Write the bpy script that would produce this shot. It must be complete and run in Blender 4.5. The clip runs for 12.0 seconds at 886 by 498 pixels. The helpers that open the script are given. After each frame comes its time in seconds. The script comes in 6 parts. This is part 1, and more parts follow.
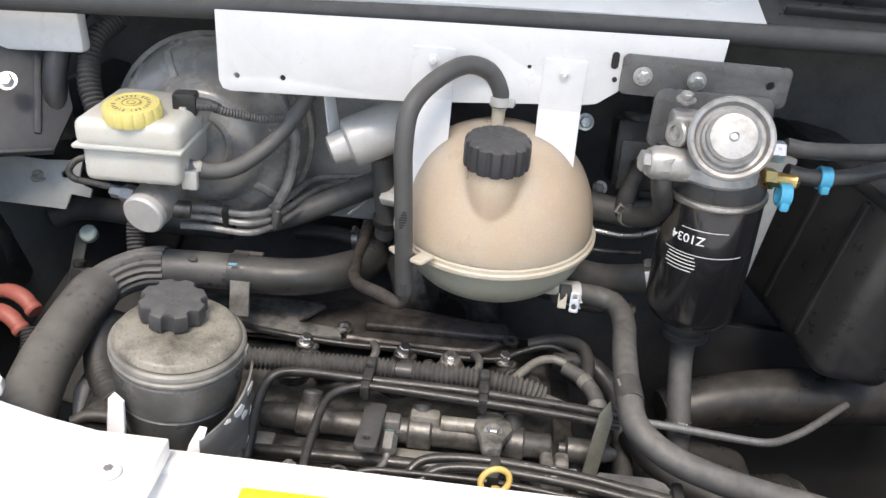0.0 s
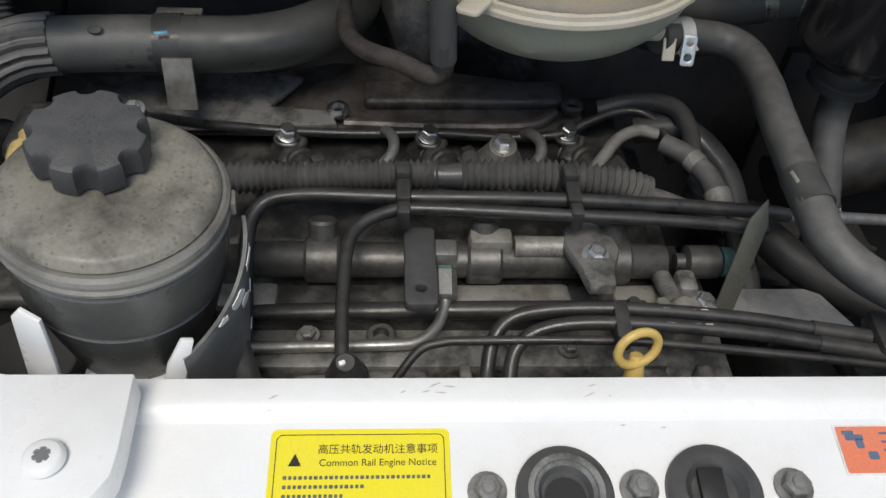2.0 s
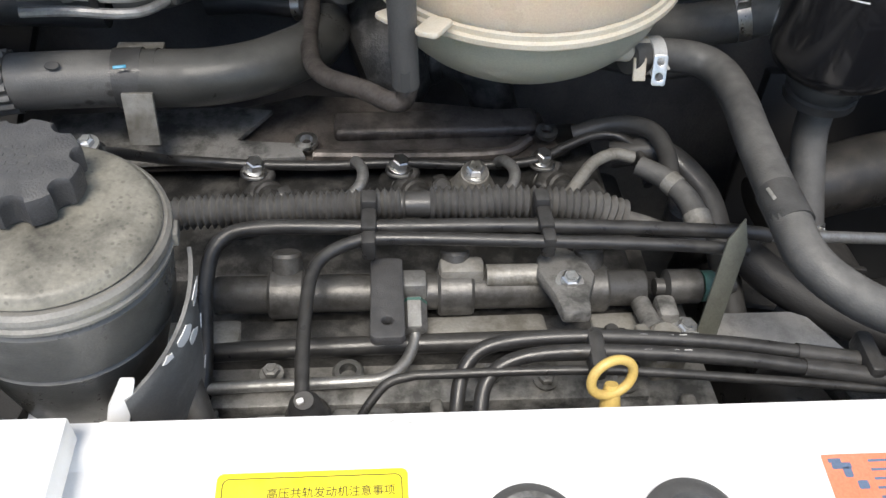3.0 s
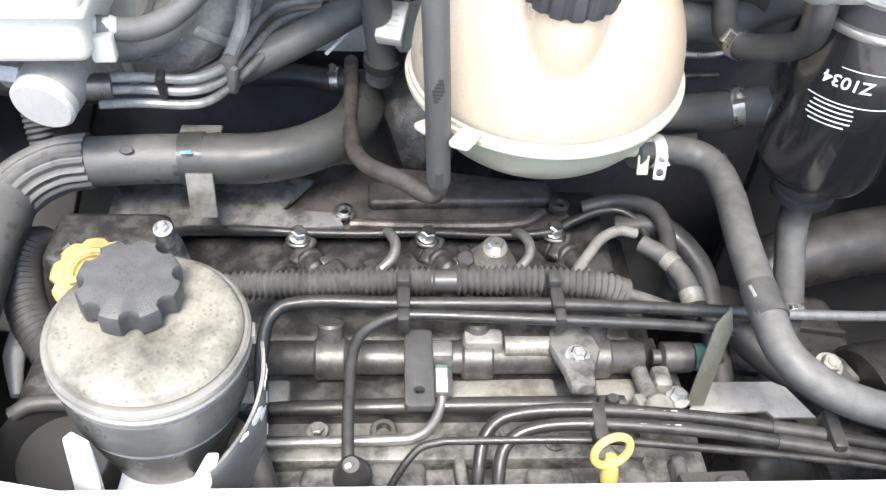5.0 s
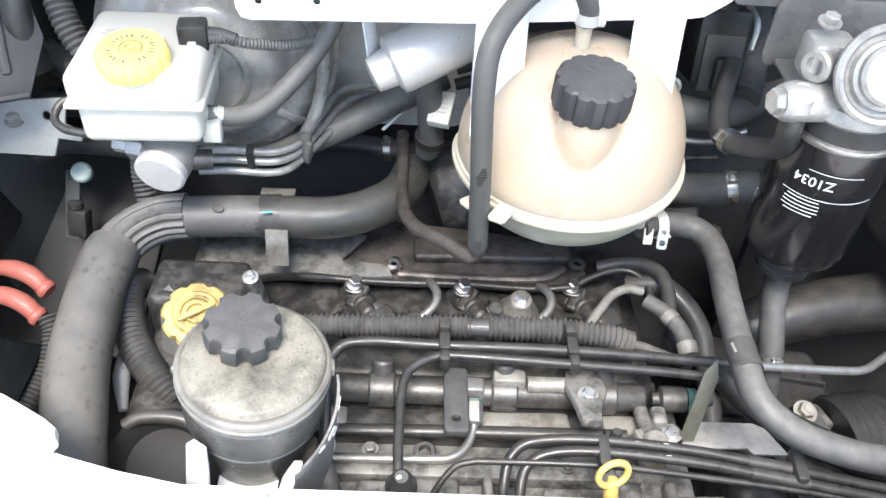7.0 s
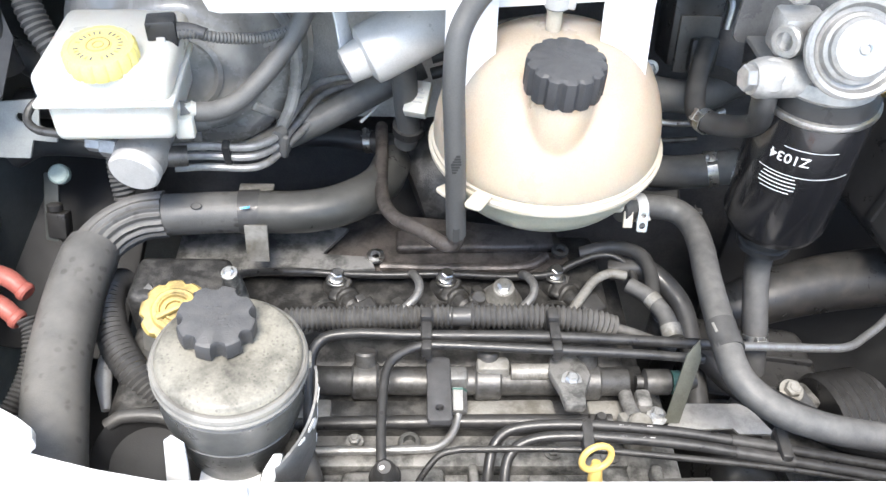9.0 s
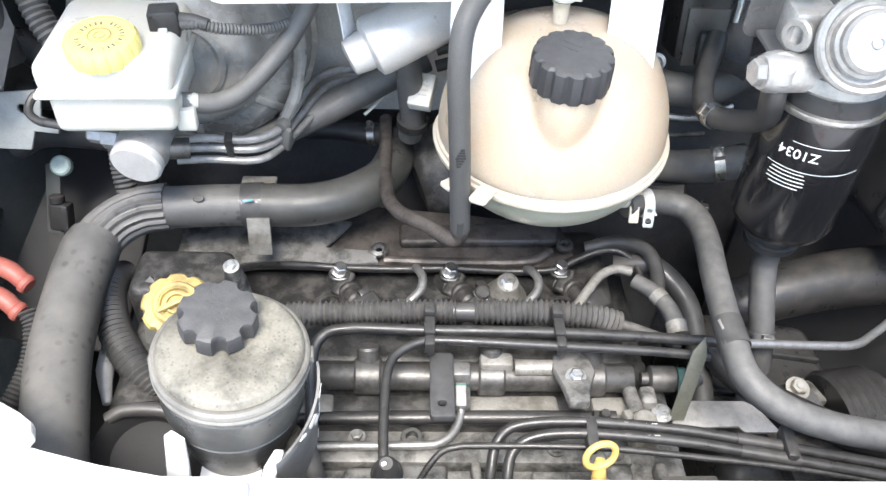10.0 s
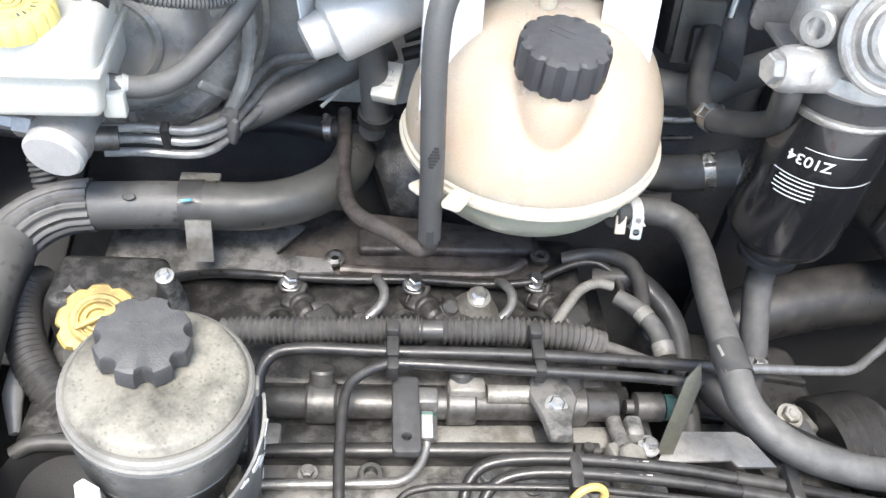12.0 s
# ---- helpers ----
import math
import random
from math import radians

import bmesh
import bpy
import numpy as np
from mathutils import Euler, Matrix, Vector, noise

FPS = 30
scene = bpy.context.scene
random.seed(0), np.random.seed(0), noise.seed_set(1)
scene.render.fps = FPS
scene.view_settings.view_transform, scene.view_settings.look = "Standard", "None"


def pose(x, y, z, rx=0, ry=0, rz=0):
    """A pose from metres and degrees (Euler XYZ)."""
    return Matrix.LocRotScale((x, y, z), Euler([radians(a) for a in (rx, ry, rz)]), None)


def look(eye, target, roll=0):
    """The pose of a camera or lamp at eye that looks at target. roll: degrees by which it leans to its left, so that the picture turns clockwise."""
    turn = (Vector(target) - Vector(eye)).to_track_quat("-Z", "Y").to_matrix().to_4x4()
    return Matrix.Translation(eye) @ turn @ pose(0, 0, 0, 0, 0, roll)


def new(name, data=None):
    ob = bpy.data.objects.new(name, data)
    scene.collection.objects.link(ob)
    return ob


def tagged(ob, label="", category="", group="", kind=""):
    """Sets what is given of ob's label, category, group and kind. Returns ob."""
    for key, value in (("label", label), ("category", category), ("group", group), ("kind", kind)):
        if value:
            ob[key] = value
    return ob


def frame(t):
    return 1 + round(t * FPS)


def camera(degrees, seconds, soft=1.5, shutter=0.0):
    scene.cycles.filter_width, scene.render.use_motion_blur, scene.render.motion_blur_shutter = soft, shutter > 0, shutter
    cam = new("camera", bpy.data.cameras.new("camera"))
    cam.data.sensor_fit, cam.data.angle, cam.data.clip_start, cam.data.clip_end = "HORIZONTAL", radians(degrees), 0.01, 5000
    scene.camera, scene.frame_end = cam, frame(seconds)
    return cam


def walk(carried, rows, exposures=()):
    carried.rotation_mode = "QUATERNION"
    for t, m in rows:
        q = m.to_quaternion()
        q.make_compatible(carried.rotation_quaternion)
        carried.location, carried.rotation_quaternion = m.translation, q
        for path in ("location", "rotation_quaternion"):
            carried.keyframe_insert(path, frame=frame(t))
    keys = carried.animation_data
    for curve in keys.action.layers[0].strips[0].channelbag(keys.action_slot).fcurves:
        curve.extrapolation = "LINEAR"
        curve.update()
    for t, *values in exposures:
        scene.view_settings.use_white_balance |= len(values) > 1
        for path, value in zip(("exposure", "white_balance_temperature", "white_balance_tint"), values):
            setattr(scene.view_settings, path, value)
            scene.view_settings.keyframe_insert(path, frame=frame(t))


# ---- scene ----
cam = camera(57.8, 12.0)
PATH = [
    (0, (0.0009, -0.01, 1.308), (-0.0889, 1.773, 0.406), 4.8),
    (0.5, (-0.0921, 0.0893, 1.307), (-0.0698, 1.7275, 0.161), 3.7),
    (1, (-0.1732, 0.1786, 1.308), (0.0948, 1.7158, 0.058), 4.2),
    (1.5, (-0.1269, 0.1997, 1.269), (0.0569, 1.598, -0.149), 4.9),
    (2, (-0.105, 0.2367, 1.197), (0.0359, 1.6093, -0.251), 4.7),
    (2.5, (-0.0836, 0.2436, 1.179), (0.0645, 1.6951, -0.19), 3.5),
    (4.5, (-0.0812, 0.2509, 1.208), (0.0136, 1.6464, -0.221), 1.1),
    (5, (-0.1016, 0.232, 1.274), (0.0219, 1.6652, -0.116), 3.7),
    (5.5, (-0.1135, 0.1959, 1.337), (-0.0248, 1.6832, 0.003), 3.4),
    (6, (-0.1189, 0.1653, 1.362), (-0.0154, 1.6911, 0.073), 4.5),
    (6.5, (-0.1214, 0.149, 1.372), (-0.0412, 1.6527, 0.056), 4.4),
    (7, (-0.1251, 0.1567, 1.372), (-0.0515, 1.6438, 0.037), 4.3),
    (9, (-0.1078, 0.1542, 1.366), (-0.0297, 1.6356, 0.025), 2.6),
    (9.5, (-0.106, 0.1564, 1.366), (-0.042, 1.6386, 0.025), 2.2),
    (10, (-0.1074, 0.1603, 1.363), (-0.0391, 1.6288, 0.008), 2.7),
    (10.5, (-0.1101, 0.168, 1.356), (-0.029, 1.6166, -0.02), 3.4),
    (11, (-0.1126, 0.1738, 1.35), (-0.0253, 1.6089, -0.041), 3.8),
    (11.5, (-0.1114, 0.183, 1.345), (-0.0047, 1.6137, -0.049), 4.5),
    (12, (-0.1181, 0.2256, 1.314), (0.076, 1.6901, -0.033), 7),
]
EXPOSURE = [(0, 0.88, 7400, 13), (0.5, 0.88, 7200, 12), (1, 1.48, 7000, 12), (1.5, 1.13, 7000, 10), (2, -0.1, 7000, 8), (2.3, 0.14, 7000, 8), (2.7, 0.52, 7000, 9), (4.3, 1.55, 7000, 10),
            (5, 1.93, 6900, 10), (6, 1.75, 6800, 10), (9, 1.76, 6800, 10), (10.5, 1.76, 6800, 10), (12, 1.75, 6800, 10)]
walk(cam, [(t, look(eye, target, roll)) for t, eye, target, roll in PATH], EXPOSURE)

# ---- light ----
world = bpy.data.worlds.new("sky")
scene.world = world
world.use_nodes = True
wn = world.node_tree.nodes
sky = wn.new("ShaderNodeTexSky")
sky.sky_type, sky.sun_disc = "NISHITA", False
sky.sun_elevation, sky.sun_rotation = radians(62), radians(190)
wn["Background"].inputs[1].default_value = 0.15
world.node_tree.links.new(sky.outputs[0], wn["Background"].inputs[0])
sun = new("sun", bpy.data.lights.new("sun", "SUN"))
sun.data.energy, sun.data.angle, sun.data.color = 2.4, radians(25), (1.0, 0.97, 0.93)
sun.matrix_world = look((-0.35, -1.95, 4.9), (0, 0.2, 0.9))


# ---- materials ----
def material(name, base, rough=0.5, metal=0.0, other=None, amount=0.5, size=60.0, bump=0.15, grain=900.0,
             dust=0.0, dust_color=(0.30, 0.29, 0.27), subsurface=0.0, coat=0.0, rough_var=0.15, spread=(0.44, 0.62), specks=0.0, speck_size=170.0):
    """A surface with large blotches, fine grain, relief and settled dust."""
    m = bpy.data.materials.new(name)
    m.use_nodes = True
    n, ln = m.node_tree.nodes, m.node_tree.links
    p = n["Principled BSDF"]
    co = n.new("ShaderNodeTexCoord")
    big = n.new("ShaderNodeTexNoise")
    big.inputs["Scale"].default_value, big.inputs["Detail"].default_value = size, 6.0
    fine = n.new("ShaderNodeTexNoise")
    fine.inputs["Scale"].default_value, fine.inputs["Detail"].default_value = grain, 3.0
    for tex in (big, fine):
        ln.new(co.outputs["Object"], tex.inputs["Vector"])
    ramp = n.new("ShaderNodeMapRange")
    big.inputs["Roughness"].default_value = 0.66
    ramp.inputs[1].default_value, ramp.inputs[2].default_value = spread
    ramp.inputs[4].default_value = amount
    ln.new(big.outputs["Fac"], ramp.inputs[0])
    mix = n.new("ShaderNodeMix")
    mix.data_type = "RGBA"
    mix.inputs[6].default_value = (*base, 1)
    mix.inputs[7].default_value = (*(other or [c * 0.6 for c in base]), 1)
    ln.new(ramp.outputs[0], mix.inputs[0])
    tone = n.new("ShaderNodeMix")
    tone.data_type, tone.blend_type = "RGBA", "OVERLAY"
    tone.inputs[0].default_value = 0.25
    ln.new(mix.outputs[2], tone.inputs[6])
    ln.new(fine.outputs["Fac"], tone.inputs[7])
    last = tone.outputs[2]
    if specks:
        cell = n.new("ShaderNodeTexVoronoi")
        cell.inputs["Scale"].default_value = speck_size
        patch = n.new("ShaderNodeTexNoise")
        patch.inputs["Scale"].default_value, patch.inputs["Detail"].default_value = speck_size * 0.35, 4.0
        ln.new(co.outputs["Object"], cell.inputs["Vector"])
        ln.new(co.outputs["Object"], patch.inputs["Vector"])
        near = n.new("ShaderNodeMapRange")
        near.inputs[1].default_value, near.inputs[2].default_value = 0.36, 0.22
        near.inputs[4].default_value = specks
        ln.new(cell.outputs["Distance"], near.inputs[0])
        few = n.new("ShaderNodeMapRange")
        few.inputs[1].default_value, few.inputs[2].default_value = 0.49, 0.55
        ln.new(patch.outputs["Fac"], few.inputs[0])
        both = n.new("ShaderNodeMath")
        both.operation = "MULTIPLY"
        ln.new(near.outputs[0], both.inputs[0])
        ln.new(few.outputs[0], both.inputs[1])
        spot = n.new("ShaderNodeMix")
        spot.data_type = "RGBA"
        spot.inputs[7].default_value = (0.02, 0.019, 0.018, 1)
        ln.new(both.outputs[0], spot.inputs[0])
        ln.new(last, spot.inputs[6])
        last = spot.outputs[2]
    if dust:
        geo = n.new("ShaderNodeNewGeometry")
        up = n.new("ShaderNodeSeparateXYZ")
        ln.new(geo.outputs["Normal"], up.inputs[0])
        face = n.new("ShaderNodeMapRange")
        face.inputs[1].default_value, face.inputs[2].default_value = -0.1, 0.9
        face.inputs[4].default_value = dust
        ln.new(up.outputs["Z"], face.inputs[0])
        spots = n.new("ShaderNodeTexNoise")
        spots.inputs["Scale"].default_value, spots.inputs["Detail"].default_value = size * 2.3, 5.0
        ln.new(co.outputs["Object"], spots.inputs["Vector"])
        amt = n.new("ShaderNodeMath")
        amt.operation = "MULTIPLY"
        ln.new(face.outputs[0], amt.inputs[0])
        ln.new(spots.outputs["Fac"], amt.inputs[1])
        lay = n.new("ShaderNodeMix")
        lay.data_type = "RGBA"
        lay.inputs[7].default_value = (*dust_color, 1)
        ln.new(amt.outputs[0], lay.inputs[0])
        ln.new(last, lay.inputs[6])
        last = lay.outputs[2]
    ln.new(last, p.inputs["Base Color"])
    rr = n.new("ShaderNodeMapRange")
    rr.inputs[1].default_value, rr.inputs[2].default_value = 0.3, 0.7
    rr.inputs[3].default_value, rr.inputs[4].default_value = max(0.03, rough - rough_var), min(1.0, rough + rough_var)
    ln.new(big.outputs["Fac"], rr.inputs[0])
    ln.new(rr.outputs[0], p.inputs["Roughness"])
    p.inputs["Metallic"].default_value = metal
    p.inputs["Coat Weight"].default_value = coat
    if subsurface:
        p.inputs["Subsurface Weight"].default_value = subsurface
        p.inputs["Subsurface Radius"].default_value = (0.05, 0.036, 0.024)
        p.inputs["Subsurface Scale"].default_value = 0.8
    if bump:
        b = n.new("ShaderNodeBump")
        b.inputs["Strength"].default_value, b.inputs["Distance"].default_value = bump, 0.001
        ln.new(fine.outputs["Fac"], b.inputs["Height"])
        ln.new(b.outputs[0], p.inputs["Normal"])
    return m


WHITE = material("white_paint", (0.86, 0.86, 0.86), 0.35, other=(0.74, 0.74, 0.73), amount=0.4, size=14, bump=0.04, coat=0.3)
RUBBER = material("black_rubber", (0.032, 0.032, 0.033), 0.45, other=(0.06, 0.06, 0.06), size=40, bump=0.2, dust=0.22, coat=0.15)
HOSE = material("dusty_hose", (0.042, 0.042, 0.043), 0.58, other=(0.085, 0.083, 0.08), size=45, bump=0.25, dust=0.5)
PIPE = material("glossy_black_pipe_coat", (0.014, 0.014, 0.015), 0.38, other=(0.04, 0.04, 0.04), size=70, bump=0.15, dust=0.14, coat=0.08)
OLIVE = material("olive_grey_metal", (0.15, 0.155, 0.13), 0.5, 0.4, other=(0.09, 0.09, 0.075), size=40, bump=0.2)
GREYHOSE = material("grey_dusty_hose", (0.095, 0.095, 0.094), 0.46, other=(0.15, 0.149, 0.145), size=45, bump=0.35, dust=0.7, spread=(0.40, 0.70))
CHARGE = material("oil_spotted_grey_hose", (0.068, 0.068, 0.067), 0.46, other=(0.115, 0.114, 0.11), size=22, bump=0.35, dust=0.6, spread=(0.36, 0.72), specks=0.9, speck_size=95)
VENT = material("grey_vent_hose", (0.075, 0.075, 0.075), 0.5, other=(0.095, 0.095, 0.094), size=30, bump=0.25, dust=0.35)
BLACK = material("black_plastic", (0.022, 0.022, 0.023), 0.36, other=(0.04, 0.04, 0.041), size=50, bump=0.25, dust=0.2)
CAPBLACK = material("dark_grey_cap_plastic", (0.045, 0.046, 0.05), 0.5, other=(0.065, 0.065, 0.07), size=60, bump=0.4, dust=0.2)
BLACKMETAL = material("black_painted_metal", (0.11, 0.11, 0.111), 0.32, other=(0.19, 0.19, 0.187), size=24, bump=0.12, dust=0.45, coat=0.15)
FILTERBLACK = material("glossy_black_filter_paint", (0.012, 0.012, 0.014), 0.22, size=20, bump=0.03, coat=0.4, rough_var=0.08)
STEEL = material("zinc_steel", (0.62, 0.62, 0.61), 0.36, 1.0, other=(0.36, 0.35, 0.34), size=120, bump=0.1)
DARKSTEEL = material("oily_dark_steel", (0.115, 0.113, 0.11), 0.45, 0.55, other=(0.05, 0.048, 0.045), amount=0.9, size=55, bump=0.2, dust=0.15)
ALU = material("cast_aluminium", (0.46, 0.455, 0.445), 0.46, 0.55, other=(0.28, 0.275, 0.265), amount=0.7, size=60, bump=0.12, grain=1500)
GREYALU = material("dirty_cast_aluminium", (0.25, 0.246, 0.237), 0.5, 0.3, other=(0.035, 0.037, 0.036), amount=0.95, spread=(0.43, 0.60), size=40, bump=0.4, grain=700, dust=0.3)
IRON = material("oily_cast_iron", (0.030, 0.030, 0.030), 0.45, 0.3, other=(0.105, 0.102, 0.098), amount=0.9, size=70, bump=0.5, grain=600, dust=0.10)
SHIELD = material("brown_rusty_heat_shield", (0.115, 0.099, 0.091), 0.45, 0.35, other=(0.036, 0.030, 0.027), amount=1.0, size=40, bump=0.4, grain=500, dust=0.2)
PALE = material("oil_stained_pale_metal", (0.32, 0.312, 0.288), 0.5, 0.3, other=(0.14, 0.13, 0.108), amount=0.95, size=30, bump=0.4, grain=500, dust=0.3)
TANK = material("yellowed_translucent_plastic", (0.59, 0.488, 0.38), 0.36, other=(0.535, 0.435, 0.325), amount=0.6, size=12, bump=0.05, subsurface=0.85)
TANKLOW = material("translucent_plastic_over_green_coolant", (0.42, 0.415, 0.335), 0.36, other=(0.36, 0.355, 0.27), amount=0.6, size=9, bump=0.05, subsurface=0.35)
RIM = material("pale_plastic_seam", (0.62, 0.56, 0.46), 0.45, other=(0.54, 0.46, 0.35), size=30, bump=0.1, subsurface=0.2)
MILK = material("milky_white_plastic", (0.68, 0.665, 0.61), 0.38, other=(0.60, 0.58, 0.51), size=20, bump=0.05, subsurface=0.3)
YELLOW = material("yellow_cap_plastic", (0.80, 0.69, 0.24), 0.42, other=(0.76, 0.64, 0.24), size=60, bump=0.15)
OLDYELLOW = material("oily_yellow_plastic", (0.50, 0.375, 0.13), 0.45, other=(0.22, 0.165, 0.07), amount=0.8, size=70, bump=0.3)
DIPYELLOW = material("bright_yellow_plastic", (0.66, 0.47, 0.15), 0.4, other=(0.52, 0.38, 0.14), size=60, bump=0.08)
LID = material("grimy_cream_lid", (0.235, 0.223, 0.188), 0.42, other=(0.04, 0.038, 0.033), amount=0.92, size=24, spread=(0.45, 0.68), bump=0.25, grain=500, specks=0.35, speck_size=330)
BODYGREY = material("smoky_grey_plastic", (0.078, 0.077, 0.074), 0.34, other=(0.042, 0.045, 0.043), amount=0.8, size=30, bump=0.15, dust=0.3)
INTAKE = material("worn_black_intake_paint", (0.026, 0.025, 0.024), 0.35, 0.2, other=(0.08, 0.068, 0.058), amount=0.8, size=26, bump=0.3, spread=(0.5, 0.7), dust=0.2)
ELBOW = material("oily_dark_elbow_rubber", (0.034, 0.035, 0.033), 0.36, other=(0.075, 0.074, 0.07), size=24, bump=0.2, dust=0.3, spread=(0.42, 0.68))
FLANGE = material("dusty_flange_plastic", (0.20, 0.195, 0.18), 0.4, other=(0.09, 0.088, 0.082), amount=0.9, size=26, bump=0.2, dust=0.25, dust_color=(0.34, 0.32, 0.28))
REDBOOT = material("red_rubber_boot", (0.36, 0.115, 0.09), 0.5, other=(0.28, 0.06, 0.045), size=50, bump=0.15)
BLUE = material("blue_clip_plastic", (0.05, 0.35, 0.55), 0.4, size=80, bump=0.05)
BRASS = material("brass_fitting", (0.55, 0.40, 0.16), 0.35, 1.0, other=(0.40, 0.28, 0.12), size=90, bump=0.1)
TEAL = material("pale_inner_wing_paint", (0.36, 0.375, 0.37), 0.5, other=(0.20, 0.21, 0.21), size=12, bump=0.1, dust=0.3)
DARKWALL = material("dark_bulkhead_felt", (0.10, 0.10, 0.103), 0.85, other=(0.06, 0.06, 0.062), size=18, bump=0.6, grain=500, dust=0.2)
SEAL = material("rubber_seal", (0.06, 0.06, 0.062), 0.65, other=(0.085, 0.085, 0.085), size=30, bump=0.35, dust=0.4)
STICKER = material("yellow_sticker", (0.86, 0.74, 0.03), 0.4, other=(0.82, 0.70, 0.05), size=40, bump=0.03)
ORANGE = material("faded_red_sticker", (0.78, 0.22, 0.12), 0.4, other=(0.72, 0.26, 0.16), size=40, bump=0.03)
INK = material("black_ink", (0.02, 0.02, 0.02), 0.5, size=80, bump=0.0)
BLUEINK = material("blue_grey_ink", (0.12, 0.17, 0.26), 0.5, size=80, bump=0.0)
WHITEINK = material("white_ink", (0.80, 0.80, 0.80), 0.45, size=80, bump=0.0)
TRAY = material("near_black_matte", (0.016, 0.016, 0.017), 0.6, other=(0.03, 0.03, 0.03), size=20, bump=0.3)
CONCRETE = material("workshop_concrete", (0.30, 0.29, 0.28), 0.8, other=(0.22, 0.215, 0.21), size=1.5, bump=0.3, grain=90)
SCRAPED = material("grey_paint_scraped_to_white", (0.12, 0.12, 0.118), 0.45, other=(0.19, 0.19, 0.186), amount=1.0, size=40, bump=0.2, spread=(0.5, 0.62))
GREENMARK = material("green_paint_mark", (0.05, 0.13, 0.11), 0.5, other=(0.11, 0.12, 0.115), size=60, bump=0.2)

# Dusty black booster paint, base lifted to grey for light it doesn't receive.
BOOSTER = material("dusty_booster_paint_lightened", (0.25, 0.246, 0.237), 0.26, other=(0.40, 0.394, 0.377), size=22, bump=0.9, grain=70, dust=0.3, coat=0.6)
PAD = material("grey_sound_pad", (0.58, 0.57, 0.555), 0.8, other=(0.36, 0.355, 0.345), size=18, bump=0.6, grain=500)
DULLSTEEL = material("dull_steel_pipe", (0.36, 0.36, 0.355), 0.45, 0.7, other=(0.16, 0.158, 0.153), size=90, bump=0.12, dust=0.2)
SILVER = material("silver_paint", (0.64, 0.63, 0.61), 0.4, 0.2, other=(0.52, 0.515, 0.50), size=40, bump=0.06)
# Darker copy of the inner wing paint, with the shade put into its colour.
WINGDARK = material("wing_paint_with_shade", (0.060, 0.067, 0.066), 0.6, other=(0.035, 0.039, 0.038), size=14, bump=0.15, dust=0.2)
CONDUIT = material("dusty_conduit_plastic", (0.055, 0.054, 0.053), 0.5, other=(0.12, 0.118, 0.114), size=50, bump=0.2, dust=0.6, dust_color=(0.36, 0.35, 0.33))


# ---- building helpers ----
def mesh_object(name, bm, mat, smooth=35.0):
    bm.normal_update()
    me = bpy.data.meshes.new(name)
    bm.to_mesh(me)
    bm.free()
    me.materials.append(mat)
    me.polygons.foreach_set("use_smooth", [True] * len(me.polygons))
    me.set_sharp_from_angle(angle=radians(smooth))
    return new(name, me)


def part(name, bm, mat, parent=None, label=""):
    ob = mesh_object(name, bm, mat)
    ob.parent = parent
    return tagged(ob, label) if label else ob


def thing(name, label, category, at=(0, 0, 0), group="", kind=""):
    ob = new(name)
    ob.empty_display_size = 0.02
    ob.location = at
    return tagged(ob, label, category, group, kind)


def single(name, bm, mat, label, category, group="", kind=""):
    return tagged(mesh_object(name, bm, mat), label, category, group, kind)


def smooth_path(points, steps=8):
    pts = [Vector(p) for p in points]
    ext = [pts[0] * 2 - pts[1], *pts, pts[-1] * 2 - pts[-2]]
    out = []
    for i in range(1, len(ext) - 2):
        a, b, c, d = ext[i - 1:i + 3]
        for k in range(steps):
            t = k / steps
            out.append(0.5 * (2 * b + (c - a) * t + (2 * a - 5 * b + 4 * c - d) * t * t + (3 * b - a - 3 * c + d) * t ** 3))
    return out + [pts[-1]]


def even_path(points, step):
    pts = smooth_path(points, 12)
    out, left = [pts[0]], step
    for a, b in zip(pts, pts[1:]):
        seg = (b - a).length
        at = 0.0
        while seg - at >= left:
            at += left
            out.append(a.lerp(b, at / seg))
            left = step
        left -= seg - at
    return out + [pts[-1]]


def tube(points, radius, sides=14, steps=8, ribs=0.0, pitch=0.005, flutes=0, flute_depth=0.0):
    """A swept tube; radius may be a list along the points; ribs: depth of the rings of a corrugated pipe."""
    if ribs:
        line = even_path(points, pitch / 2)
        radii = [radius + (ribs / 2 if i % 2 else -ribs / 2) for i in range(len(line))]
    else:
        line = smooth_path(points, steps)
        if isinstance(radius, (list, tuple)):
            last = len(radius) - 1
            radii = []
            for i in range(len(line)):
                f = i / (len(line) - 1) * last
                k = min(int(f), last - 1)
                radii.append(radius[k] + (radius[k + 1] - radius[k]) * (f - k))
        else:
            radii = [radius] * len(line)
    bm = bmesh.new()
    tangent = (line[1] - line[0]).normalized()
    side = tangent.orthogonal().normalized()
    rings = []
    for i, p in enumerate(line):
        t = (line[min(i + 1, len(line) - 1)] - line[max(i - 1, 0)]).normalized()
        side = (side - t * side.dot(t)).normalized()
        other = t.cross(side)
        rings.append([bm.verts.new(p + (radii[i] + flute_depth * math.cos(flutes * a)) * (math.cos(a) * side + math.sin(a) * other))
                      for a in (2 * math.pi * k / sides for k in range(sides))])
    for a, b in zip(rings, rings[1:]):
        for k in range(sides):
            bm.faces.new((a[k], a[(k + 1) % sides], b[(k + 1) % sides], b[k]))
    bm.faces.new(rings[0][::-1])
    bm.faces.new(rings[-1])
    return bm


